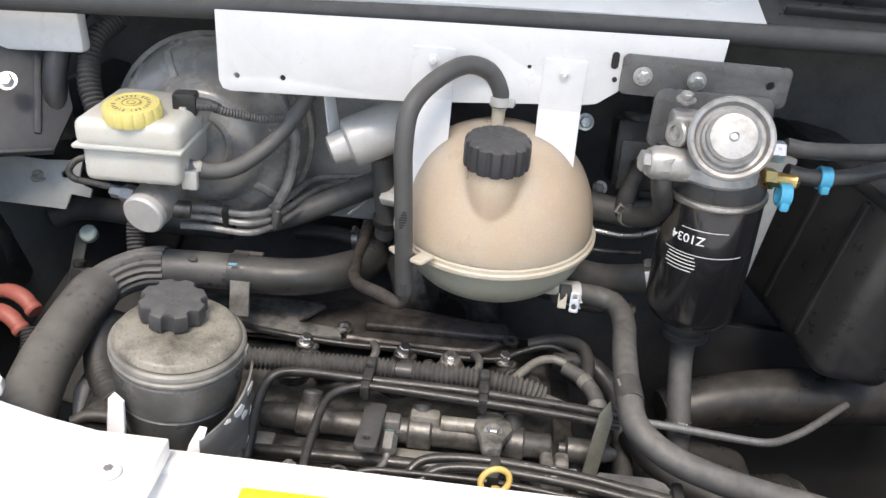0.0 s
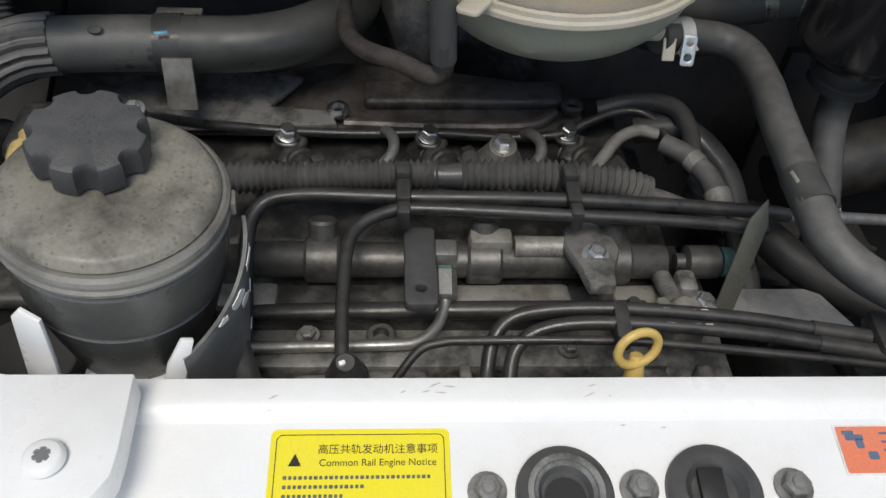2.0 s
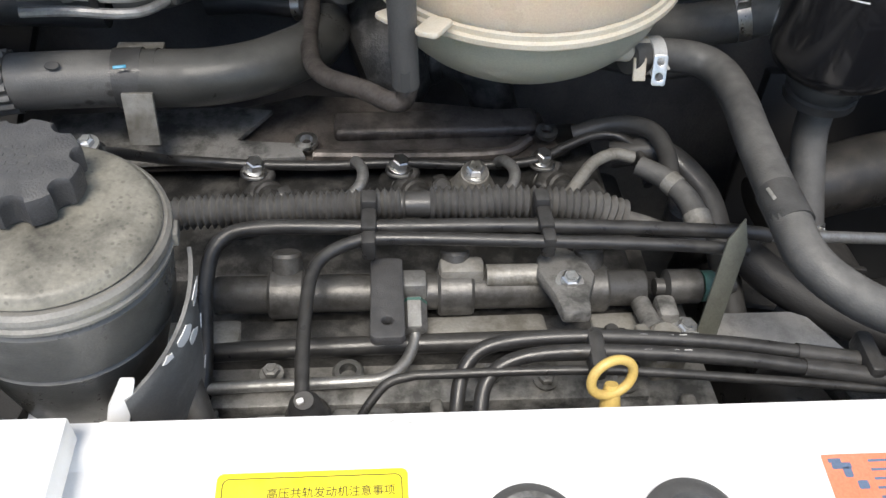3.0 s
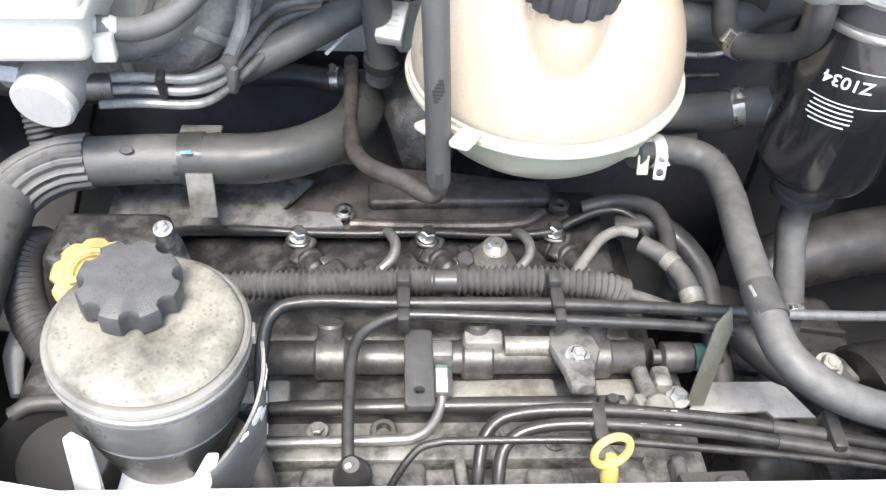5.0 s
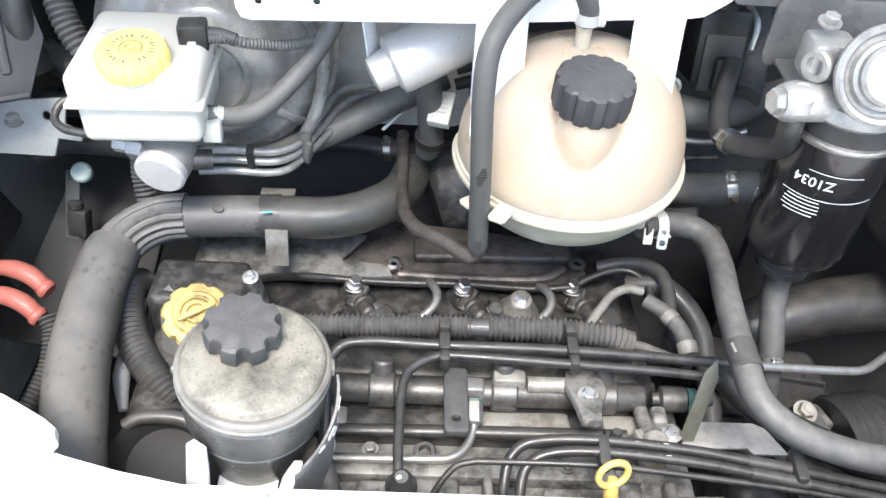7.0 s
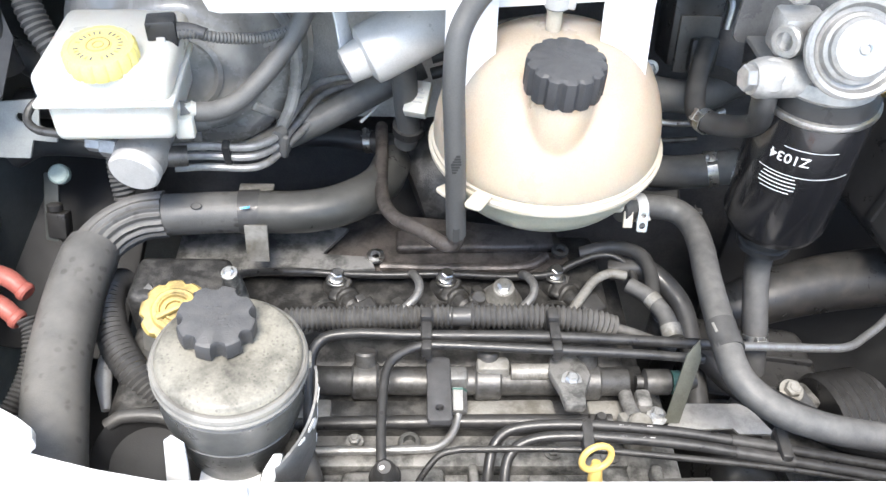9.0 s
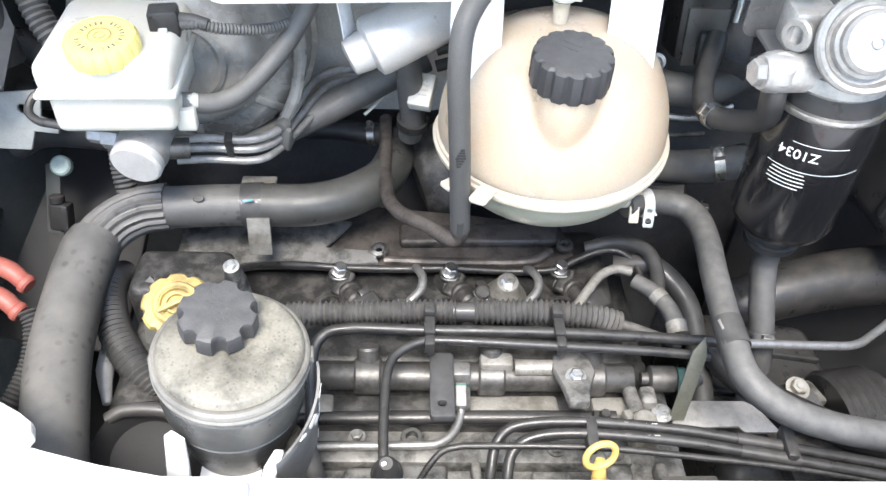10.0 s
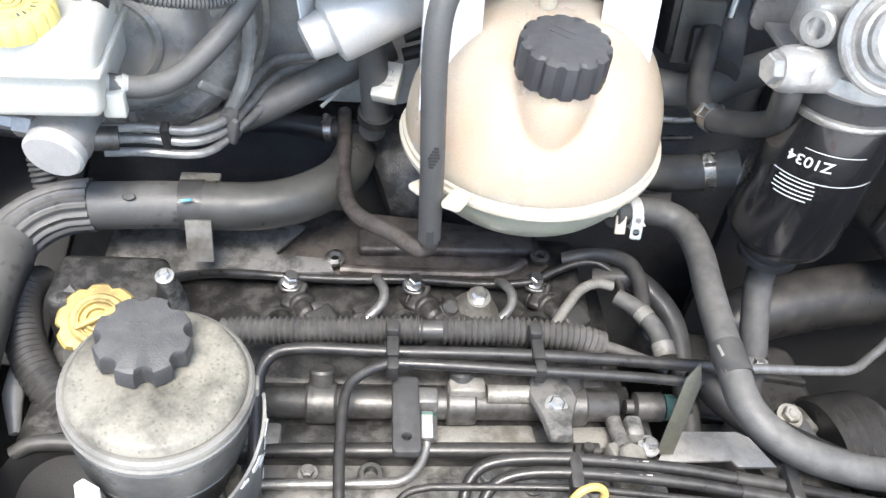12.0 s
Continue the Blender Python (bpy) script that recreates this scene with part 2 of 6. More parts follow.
def lathe(profile, sides=48, m=None, lobes=0, depth=0.0, sharp=3.0):
    """Turns (radius, height) pairs round z. lobes: grip hollows round the edge, of that depth."""
    bm = bmesh.new()
    rings = []
    for r, z in profile:
        ring = []
        for k in range(sides):
            a = 2 * math.pi * k / sides
            rr = r
            if lobes and r > 0:
                rr = r - depth * max(0.0, math.cos(lobes * a)) ** sharp * min(1.0, r / max(p[0] for p in profile)) ** 6
            ring.append(bm.verts.new((rr * math.cos(a), rr * math.sin(a), z)))
        rings.append(ring)
    for a, b in zip(rings, rings[1:]):
        for k in range(sides):
            bm.faces.new((a[k], a[(k + 1) % sides], b[(k + 1) % sides], b[k]))
    loop = profile[0] == profile[-1]
    if profile[0][0] > 0 and not loop:
        bm.faces.new(rings[0][::-1])
    if profile[-1][0] > 0 and not loop:
        bm.faces.new(rings[-1])
    bmesh.ops.remove_doubles(bm, verts=bm.verts, dist=1e-6)
    bmesh.ops.recalc_face_normals(bm, faces=bm.faces)
    if m is not None:
        bm.transform(m)
    return bm


def block(size, bevel=0.002, m=None, segments=2):
    bm = bmesh.new()
    bmesh.ops.create_cube(bm, size=1.0, matrix=Matrix.Diagonal((*size, 1)))
    if bevel:
        bmesh.ops.bevel(bm, geom=bm.edges[:], offset=bevel, segments=segments, affect="EDGES", profile=0.5)
    if m is not None:
        bm.transform(m)
    return bm


def sheet(outline, thick, m=None, bevel=0.0006, holes=()):
    """A plate cut to an outline in its xy plane, with round holes (x, y, radius), lying from z = 0 up to its thickness."""
    bm = bmesh.new()
    loops = [outline] + [[(x + r * math.cos(a), y + r * math.sin(a)) for a in (2 * math.pi * k / 14 for k in range(14))] for x, y, r in holes]
    edges = []
    for loop in loops:
        vs = [bm.verts.new((x, y, 0)) for x, y in loop]
        edges += [bm.edges.new((vs[i], vs[(i + 1) % len(vs)])) for i in range(len(vs))]
    bmesh.ops.triangle_fill(bm, edges=edges, use_beauty=True, use_dissolve=False)
    got = bmesh.ops.extrude_face_region(bm, geom=bm.faces[:])
    bmesh.ops.translate(bm, verts=[v for v in got["geom"] if isinstance(v, bmesh.types.BMVert)], vec=(0, 0, thick))
    bmesh.ops.recalc_face_normals(bm, faces=bm.faces)
    if bevel:
        rim = [e for e in bm.edges if len(e.link_faces) == 2 and e.calc_face_angle(0) > 1.2]
        bmesh.ops.bevel(bm, geom=rim, offset=bevel, segments=2, affect="EDGES", profile=0.5)
    if m is not None:
        bm.transform(m)
    return bm


def rounded(x0, y0, x1, y1, r, n=5):
    out = []
    for cx, cy, a0 in ((x1 - r, y1 - r, 0), (x0 + r, y1 - r, 90), (x0 + r, y0 + r, 180), (x1 - r, y0 + r, 270)):
        out += [(cx + r * math.cos(radians(a0 + 90 * k / n)), cy + r * math.sin(radians(a0 + 90 * k / n))) for k in range(n + 1)]
    return out


def join(*meshes):
    out = bmesh.new()
    for bm in meshes:
        me = bpy.data.meshes.new("tmp")
        bm.to_mesh(me)
        bm.free()
        out.from_mesh(me)
        bpy.data.meshes.remove(me)
    return out


def along(a, b):
    """The pose at a whose z axis points to b."""
    a, b = Vector(a), Vector(b)
    return Matrix.Translation(a) @ (b - a).to_track_quat("Z", "Y").to_matrix().to_4x4()


def facing(at, normal):
    return along(at, Vector(at) + Vector(normal))


def hexagon(r, h, z=0.0, chamfer=0.0008):
    return lathe([(r - chamfer, z), (r, z + chamfer), (r, z + h - chamfer), (r - chamfer * 1.5, z + h)], 6)


def bolt(at, normal, r=0.006, mat=None, label="zinc-plated hex bolt with washer", stem=0.004):
    """A hex bolt: washer, head and a short stem into its support."""
    b = thing("bolt", label, "bolt", at)
    m = facing((0, 0, 0), normal)
    w = lathe([(0, -stem), (r * 0.6, -stem), (r * 0.6, 0), (r * 1.45, 0), (r * 1.45, 0.0016), (r * 0.9, 0.0018)], 20, m)
    part("washer", w, mat or STEEL, b)
    h = join(hexagon(r, r * 0.95, 0.0016), lathe([(0, 0.0016 + r * 0.95), (r * 0.55, 0.0016 + r * 0.95), (r * 0.5, 0.0024 + r * 0.95), (0, 0.0024 + r * 0.95)], 14))
    h.transform(m)
    part("head", h, mat or STEEL, b)
    return b


def hose(name, points, radius, mat, label, category="hose", sides=16, ribs=0.0, pitch=0.005, steps=8):
    return single(name, tube(points, radius, sides, steps, ribs, pitch), mat, label, category)


def text_mesh(body, size, align="CENTER", bold=0.0):
    cu = bpy.data.curves.new("text", "FONT")
    cu.body, cu.size, cu.align_x, cu.offset = body, size, align, bold
    cu.extrude = 0.00004
    ob = bpy.data.objects.new("text", cu)
    scene.collection.objects.link(ob)
    bpy.context.view_layer.update()
    me = bpy.data.meshes.new_from_object(ob.evaluated_get(bpy.context.evaluated_depsgraph_get()))
    bm = bmesh.new()
    bm.from_mesh(me)
    bpy.data.meshes.remove(me)
    bpy.data.objects.remove(ob)
    bpy.data.curves.remove(cu)
    return bm


def clamp(at, axis, r, width=0.009, mat=None, label="spring steel hose clamp", ear=(0, 0, 1), category="hose clamp"):
    """A band round a hose with a raised two-legged ear."""
    c = thing("hose_clamp", label, category, at)
    m = facing((0, 0, 0), axis)
    h = width / 2
    band = lathe([(r, -h), (r + 0.0012, -h), (r + 0.0012, h), (r, h), (r, -h)], 30, m)
    part("band", band, mat or STEEL, c)
    e = Vector(ear).normalized()
    a = Vector(axis).normalized()
    e = (e - a * e.dot(a)).normalized()
    s = a.cross(e)
    base = Matrix((( *s, 0), (*a, 0), (*e, 0), (0, 0, 0, 1))).transposed()
    legs = join(*[block((0.0012, width, r * 0.7), 0.0003, base @ Matrix.Translation((x, 0, r * 1.25))) for x in (-0.004, 0.004)],
                block((0.011, width * 0.5, 0.0012), 0.0003, base @ Matrix.Translation((0, 0, r * 1.6))))
    part("ear", legs, mat or STEEL, c)
    return c


# ---- the vehicle's body ----
ground = single("ground", sheet([(-60, -60), (60, -60), (60, 60), (-60, 60)], 0.02, Matrix.Translation((0, 0, -0.02)), 0), CONCRETE,
                "grey workshop concrete floor under the vehicle", "floor", kind="structure")

# front crossmember: a pressed white beam with a raised lip along its back edge
FRONT = [(0.461, 0.70), (0.461, 0.868), (0.4585, 0.872), (0.446, 0.8735), (0.441, 0.8715), (0.437, 0.867), (0.400, 0.8615), (0.300, 0.848),
         (0.215, 0.836), (0.202, 0.828), (0.196, 0.81), (0.196, 0.70)]


def face_z(y):
    return 0.8615 + (y - 0.400) * (0.867 - 0.8615) / 0.037


def beam(profile, x0, x1, cuts=24):
    bm = bmesh.new()
    rows = [[bm.verts.new((x0 + (x1 - x0) * k / cuts, y, z)) for y, z in profile] for k in range(cuts + 1)]
    n = len(profile)
    for a, b in zip(rows, rows[1:]):
        for i in range(n):
            bm.faces.new((a[i], a[(i + 1) % n], b[(i + 1) % n], b[i]))
    bm.faces.new(rows[0][::-1])
    bm.faces.new(rows[-1])
    bmesh.ops.recalc_face_normals(bm, faces=bm.faces)
    return bm


crossmember = single("front_crossmember", beam(FRONT, -0.74, 0.74), WHITE, "white painted steel front crossmember with a raised back lip", "body panel", kind="structure")
plate_out = [(-0.216, 0.447), (-0.2145, 0.41), (-0.215, 0.398), (-0.220, 0.389), (-0.230, 0.384), (-0.26, 0.382), (-0.72, 0.382),
             (-0.72, 0.60), (-0.46, 0.505), (-0.39, 0.478), (-0.355, 0.466), (-0.315, 0.4555), (-0.271, 0.447)]
lamp_plate = single("headlamp_mounting_plate", sheet(plate_out, 0.016, Matrix.Translation((0, 0, 0.8775)), 0.0012), WHITE,
                    "white painted sheet metal plate over the crossmember end", "body panel", kind="structure")
wing_out = [(-0.74, 0.66), (-0.52, 0.555), (-0.405, 0.505), (-0.372, 0.487), (-0.361, 0.479), (-0.358, 0.470), (-0.361, 0.463), (-0.74, 0.463)]
wing_edge = single("wing_corner_panel", sheet(wing_out, 0.012, Matrix.Translation((0, 0, 0.8955)), 0.003), WHITE,
                   "white painted front wing corner with a rounded tip", "body panel", kind="structure")
for sx, nm in ((-0.72, "wall_inner_wing_west"), (0.72, "wall_inner_wing_east")):
    single(nm, block((0.03, 1.0, 0.75), 0.004, Matrix.Translation((sx, 0.70, 0.72))), TEAL if sx < 0 else DARKWALL,
           "painted sheet metal inner wing of the engine bay", "body panel", kind="structure")
single("wall_bulkhead", block((1.50, 0.03, 0.90), 0.004, Matrix.Translation((0, 1.02, 0.73))), DARKWALL,
       "dark felt-covered bulkhead behind the engine", "bulkhead", kind="structure")
single("floor_undertray", block((1.50, 0.80, 0.02), 0.004, Matrix.Translation((0, 0.62, 0.36))), TRAY,
       "near-black undertray below the engine", "undertray", kind="structure")

# Added black sheet in place of the shade low beside the engine.
single("wall_dark_backing", block((0.44, 0.015, 0.44), 0.004, Matrix.Translation((0.49, 0.875, 0.58))), TRAY,
       "added black panel that keeps the low right side of the bay dark", "splash panel", kind="structure")

# Bonnet never in view; added, and tilted, to keep sun off the bay.
bonnet = thing("bonnet", "open white painted bonnet, out of view, added to shade the engine bay", "bonnet", (0, 0.86, 1.215))
part("skin", sheet(rounded(-0.74, 0, 0.74, 0.98, 0.06), 0.004, pose(0, 0, 0, 130, 0, 0), 0.001), WHITE, bonnet)
for bx in (-0.45, 0.0, 0.45):
    part("stiffener", block((0.06, 0.84, 0.014), 0.005, pose(0, 0, 0, 130, 0, 0) @ Matrix.Translation((bx, 0.48, 0.009))), WHITE, bonnet)

# scuttle: rubber seal along the top, white panel behind it
seal = single("scuttle_seal", tube([(-0.74, 0.79, 1.128), (-0.5, 0.787, 1.134), (-0.05, 0.785, 1.157), (0.36, 0.783, 1.170), (0.74, 0.783, 1.175)], 0.011, 12, 10), SEAL,
              "grey-black rubber bonnet seal along the scuttle", "rubber seal", kind="structure")
single("scuttle_panel", sheet([(-0.74, 0), (0.25, 0), (0.25, 0.30), (-0.74, 0.30)], 0.012, pose(0, 0.795, 1.160, 18, -1.5, 0)), WHITE,
       "white painted scuttle panel below the windscreen", "body panel", kind="structure")
grille = thing("scuttle_grille", "dark plastic air intake grille in the scuttle", "grille", (0.50, 0.795, 1.170), kind="structure")
part("grille_plate", sheet([(-0.25, 0), (0.25, 0), (0.25, 0.25), (-0.25, 0.25)], 0.008, pose(0, 0, 0, 18, 0, 0)), BLACK, grille)
for k in range(7):
    part("slat", block((0.46, 0.006, 0.012), 0.002, pose(0, 0.02 + 0.03 * k, 0.018 + 0.01 * k, 18, 0, 0)), BLACK, grille)

# upper white plate across the back of the bay
outline = [(-0.2745, 1.150), (-0.2735, 1.082), (-0.270, 1.074), (-0.262, 1.072), (-0.086, 1.0785), (0.088, 1.0925), (0.098, 1.0945), (0.116, 1.108),
           (0.1215, 1.117), (0.123, 1.132), (0.132, 1.136), (0.200, 1.139), (0.208, 1.143), (0.209, 1.166), (-0.05, 1.158)]
upper = thing("upper_cross_plate", "white painted steel plate with punched holes across the bay", "body panel", (0, 0.757, 0), kind="structure")
part("plate", sheet(outline, 0.003, pose(0, 0, 0, 90, 0, 0), 0.0008, holes=[(-0.255, 1.088, 0.0028), (-0.209, 1.090, 0.0028), (0.030, 1.124, 0.002)]), WHITE, upper)
part("slot", sheet(rounded(-0.0035, -0.008, 0.0035, 0.008, 0.0034), 0.001, pose(0.109, -0.0032, 1.138, 90, 0, 0), 0), INK, upper, "dark punched slot")
part("slot", lathe([(0, 0), (0.0025, 0), (0.0025, 0.001), (0, 0.001)], 12, pose(0.111, -0.0032, 1.120, 90, 0, 0)), INK, upper, "dark punched hole")
single("side_body_panel", block((0.13, 0.02, 0.055), 0.006, pose(-0.51, 0.83, 1.10, 0, -3, 0)), WHITE, "white painted body panel beside the scuttle", "body panel", kind="structure")

tank_bracket = thing("tank_bracket", "white painted bracket with two legs behind the coolant tank", "bracket", (0, 0.754, 1.085))
for x0, x1 in ((-0.082, -0.041), (0.043, 0.084)):
    leg = part("leg", sheet(rounded(x0, -0.002, x1, 0.050, 0.003), 0.0025, pose(0, 0, 0, 90, 0, 0), 0.0006), WHITE, tank_bracket)
    part("lower_leg", sheet(rounded(x0, -0.100, x1, 0.002, 0.003), 0.0025, pose(0, 0, 0, 76, 0, 0), 0.0006), WHITE, leg)
    part("flange", block((0.0025, 0.014, 0.075), 0.0006, pose(x1 - 0.001 if x1 > 0 else x0 + 0.001, 0.002, -0.038, -14, 0, 0)), WHITE, leg)
    bolt(((x0 + x1) / 2, 0.7515, 1.122), (0, -1, 0.0), 0.0042, label="white painted bolt on the bracket", mat=WHITE)


# ---- coolant tank ----
TC = Vector((0.0140, 0.771, 0.950))
coolant = thing("coolant_tank", "round yellowed translucent plastic coolant expansion tank with black cap", "coolant tank", TC)
tilt = pose(0, 0, 0, 5, -1.5, 0)
R = 0.1030


def tank_shape(profile, sides=72):
    """The tank is less deep than wide, and flatter at its back."""
    bm = lathe(profile, sides)
    for v in bm.verts:
        v.co.y *= 0.96 if v.co.y < 0 else 0.70
    bm.transform(tilt)
    return bm


dome = [(R, 0.003)] + [(R * math.cos(radians(a)) ** 0.80, 0.003 + 0.112 * math.sin(radians(a))) for a in range(5, 90, 5)] + [(0, 0.115)]
neck = tube([(-0.006, -0.056, 0.012), (-0.006, -0.068, 0.040), (-0.006, -0.0745, 0.072), (-0.006, -0.0745, 0.102)], [0.0225, 0.0240, 0.0250, 0.0250], 32, 6)
upper_shell = part("upper_shell", join(tank_shape(dome), neck), TANK, coolant)
blend = upper_shell.modifiers.new("moulded_neck", "REMESH")
blend.mode, blend.voxel_size, blend.use_smooth_shade = "VOXEL", 0.0021, True
soften = upper_shell.modifiers.new("soft_edges", "SMOOTH")
soften.factor, soften.iterations = 0.5, 5
bowl = [(0, -0.068)] + [(R * 0.975 * math.cos(radians(a)) ** 0.70, -0.004 - 0.064 * math.sin(radians(a))) for a in range(84, -1, -7)]
part("lower_shell", tank_shape(bowl), TANKLOW, coolant, "lower half over green coolant")
part("seam", tank_shape([(R - 0.004, -0.0055), (R + 0.003, -0.0055), (R + 0.0045, -0.004), (R + 0.0045, -0.0005), (R + 0.002, 0.0005), (R + 0.002, 0.004), (R - 0.004, 0.0055)]), RIM, coolant, "pale moulded seam flange")
capm = pose(-0.006, -0.073, 0.0935, 7, 0, 0) @ Matrix.Diagonal((0.978, 0.978, 0.90, 1))
cap_profile = [(0.028, 0), (0.0315, 0.001), (0.0320, 0.003), (0.0320, 0.024), (0.0312, 0.0285), (0.028, 0.0305), (0.012, 0.0312), (0, 0.0312)]
cap = part("screw_cap", lathe(cap_profile, 168, capm, lobes=14, depth=0.0030, sharp=1.3), CAPBLACK, coolant, "black ribbed screw cap")
part("marking", join(*[block((0.016, 0.0012, 0.0006), 0.0002, capm @ pose(0.004 * k - 0.004, 0.004 + 0.005 * k, 0.0312, 0, 0, -35)) for k in range(2)]), CAPBLACK, cap)
part("nozzle", lathe([(0.0065, 0), (0.0065, 0.020), (0.0075, 0.022), (0.0065, 0.03)], 20, pose(-0.0085, -0.014, 0.108, -4, 0, 0)), RIM, coolant)
for px, py, ang in ((-0.085, -0.080, 216), (-0.063, -0.096, 238)):
    part("hose_tab", sheet(rounded(-0.0115, -0.008, 0.0115, 0.008, 0.004), 0.0035, pose(px - 0.004, py, -0.003, 5, 0, ang), 0.001), RIM, coolant, "pale hose holding tab")
part("outlet", lathe([(0.009, 0), (0.009, 0.036)], 24, along((0.060, -0.042, -0.045), (0.10, -0.030, -0.054))), RIM, coolant)
part("bottom_tab", block((0.009, 0.003, 0.016), 0.001, pose(0.078, -0.052, -0.056, -25, 0, 0)), RIM, coolant, "pale metal fixing tab")

vent_line = thing("coolant_vent_hose", "grey rubber vent hose from tank top to metal pipe", "hose")
part("rubber_hose", tube( [(0.006, 0.757, 1.082), (0.005, 0.757, 1.098), (-0.007, 0.754, 1.116), (-0.030, 0.742, 1.123), (-0.056, 0.718, 1.112), (-0.074, 0.694, 1.092),
            (-0.0775, 0.682, 1.060), (-0.0755, 0.679, 1.02), (-0.073, 0.6775, 0.98), (-0.0705, 0.681, 0.93), (-0.069, 0.683, 0.905)], 0.0088, 18), VENT, vent_line)
part("grip_patch", join(*[sheet(rounded(-0.0042 + 0.0008 * abs(k), -0.0009, 0.0042 - 0.0008 * abs(k), 0.0009, 0.0006, 3), 0.0007, facing((-0.0733 + 0.0004 * k, 0.6692, 0.990 + 0.0026 * k), (0.05, -0.97, 0.2)), 0) for k in range(-3, 4)]), INK, vent_line, "dark knurled patch")
part("end_slot", sheet(rounded(-0.0028, -0.010, 0.0028, 0.010, 0.0026), 0.0008, facing((-0.0698, 0.6735, 0.9165), (-0.05, -0.95, 0.3)), 0), INK, vent_line, "dark slot at the hose end")
clamp((0.006, 0.757, 1.088), (0, 0, 1), 0.0090, 0.009, ear=(1, -0.2, 0), label="white zinc spring clamp on the vent hose", mat=SILVER)
hose("metal_coolant_pipe", [(-0.142, 0.90, 0.872), (-0.140, 0.846, 0.870), (-0.138, 0.785, 0.870), (-0.126, 0.742, 0.876), (-0.096, 0.708, 0.885), (-0.078, 0.686, 0.890),
     (-0.069, 0.682, 0.898), (-0.070, 0.682, 0.925)], 0.0068, SHIELD, "brown rusty metal coolant pipe below the tank", "pipe")
OUT = [(0.085, 0.728, 0.898), (0.106, 0.737, 0.895), (0.138, 0.738, 0.891), (0.152, 0.722, 0.889), (0.154, 0.69, 0.888), (0.149, 0.645, 0.888), (0.146, 0.583, 0.885), (0.150, 0.545, 0.878),
       (0.175, 0.521, 0.870), (0.215, 0.512, 0.860), (0.258, 0.511, 0.850), (0.319, 0.507, 0.840), (0.45, 0.50, 0.80)]
ret = thing("coolant_return_hose", "grey rubber coolant hose curving down to the radiator", "hose")
part("rubber_hose", tube(OUT, 0.0117, 20), HOSE, ret)
out_clamp = clamp((0.104, 0.735, 0.8955), (1, 0.2, -0.05), 0.0120, 0.010, ear=(0, -1, -0.2), label="bright spring steel clamp on the coolant hose", mat=SILVER)
part("tongue", sheet(rounded(-0.0048, -0.0105, 0.0048, 0.0105, 0.002), 0.0012, facing((0.0, -0.0215, 0.001), (-0.1, -0.9, 0.42)), 0.0003, holes=[(0, 0.0055, 0.0024), (0, -0.0045, 0.0028)]), STEEL, out_clamp, "bright punched clamp tongue")
sleeve = part("sleeve", tube([(0.1462, 0.596, 0.8856), (0.1462, 0.583, 0.885), (0.1470, 0.570, 0.8835)], 0.0124, 20, 4), RUBBER, ret, "dark rubber chafe sleeve")
part("mark", block((0.0022, 0.010, 0.0008), 0.0003, pose(0.1368, 0.586, 0.8932, 0, -45, 6)), PALE, sleeve, "worn bright mark")


# ---- power steering reservoir ----
PS = Vector((-0.2305, 0.514, 0.947))
psm = pose(0, 0, 0, 3, 5, 0)
steer = thing("power_steering_reservoir", "grimy grey power steering fluid reservoir with cream lid and black cap", "fluid reservoir", PS)
body = [(0.024, -0.125), (0.034, -0.122), (0.0375, -0.110), (0.0425, -0.088), (0.0468, -0.068), (0.0482, -0.060), (0.0492, -0.0575), (0.0478, -0.0562), (0.0486, -0.0545), (0.0500, -0.0535), (0.0508, -0.044), (0.0512, -0.030), (0.0518, -0.0225), (0.0506, -0.0212), (0.0508, -0.017)]
part("body", lathe(body, 64, psm), BODYGREY, steer)
part("lid", lathe([(0.0480, -0.0070), (0.0494, -0.0050), (0.0478, -0.0012), (0.0450, 0.0006), (0.030, 0.0012), (0, 0.0012)], 72, psm), LID, steer, "cream lid stained with black grime")
part("flange", lathe([(0.0505, -0.018), (0.0532, -0.0172), (0.0536, -0.0150), (0.0522, -0.0138), (0.0520, -0.0118), (0.0534, -0.0105), (0.0530, -0.0078), (0.0512, -0.0062), (0.0470, -0.0068)], 72, psm), FLANGE, steer, "dusty grey welded flange")
part("seam_tab", block((0.004, 0.010, 0.008), 0.001, psm @ pose(0.0530, 0.006, -0.014, 0, 0, 8)), FLANGE, steer)
pcm = psm @ pose(-0.0095, 0.0135, 0.0015, 4, 0, 12) @ Matrix.Diagonal((0.95, 0.95, 0.82, 1))
pc = part("screw_cap", lathe([(0.022, -0.004), (0.024, 0.003), (0.0275, 0.004), (0.0280, 0.006), (0.0280, 0.018), (0.0270, 0.0215), (0.0250, 0.0228), (0.006, 0.0228), (0, 0.0228)], 128, pcm, lobes=8, depth=0.0052, sharp=0.65), CAPBLACK, steer, "black lobed screw cap")
for r in range(4):
    for k in range(3 + r % 2):
        part("marking", block((0.0034, 0.0022, 0.0008), 0.0003, pcm @ pose(-0.0075 + 0.0048 * k + 0.0012 * r, 0.0085 - 0.0054 * r - 0.0008 * k, 0.0227, 0, 0, -10)), CAPBLACK, pc)
part("spout", lathe([(0.008, 0), (0.008, 0.05)], 18, along((0.03, 0.0, -0.10), (0.05, -0.02, -0.17))), BODYGREY, steer)
part("return_spout", lathe([(0.004, 0), (0.0042, 0.008), (0.003, 0.009)], 14, along((-0.052, 0.006, -0.024), (-0.068, 0.004, -0.024))), BODYGREY, steer, "small hose stub")
cradle = thing("reservoir_bracket", "white sheet metal cradle bracket under the steering reservoir", "bracket", (-0.233, 0.49, 0.87))
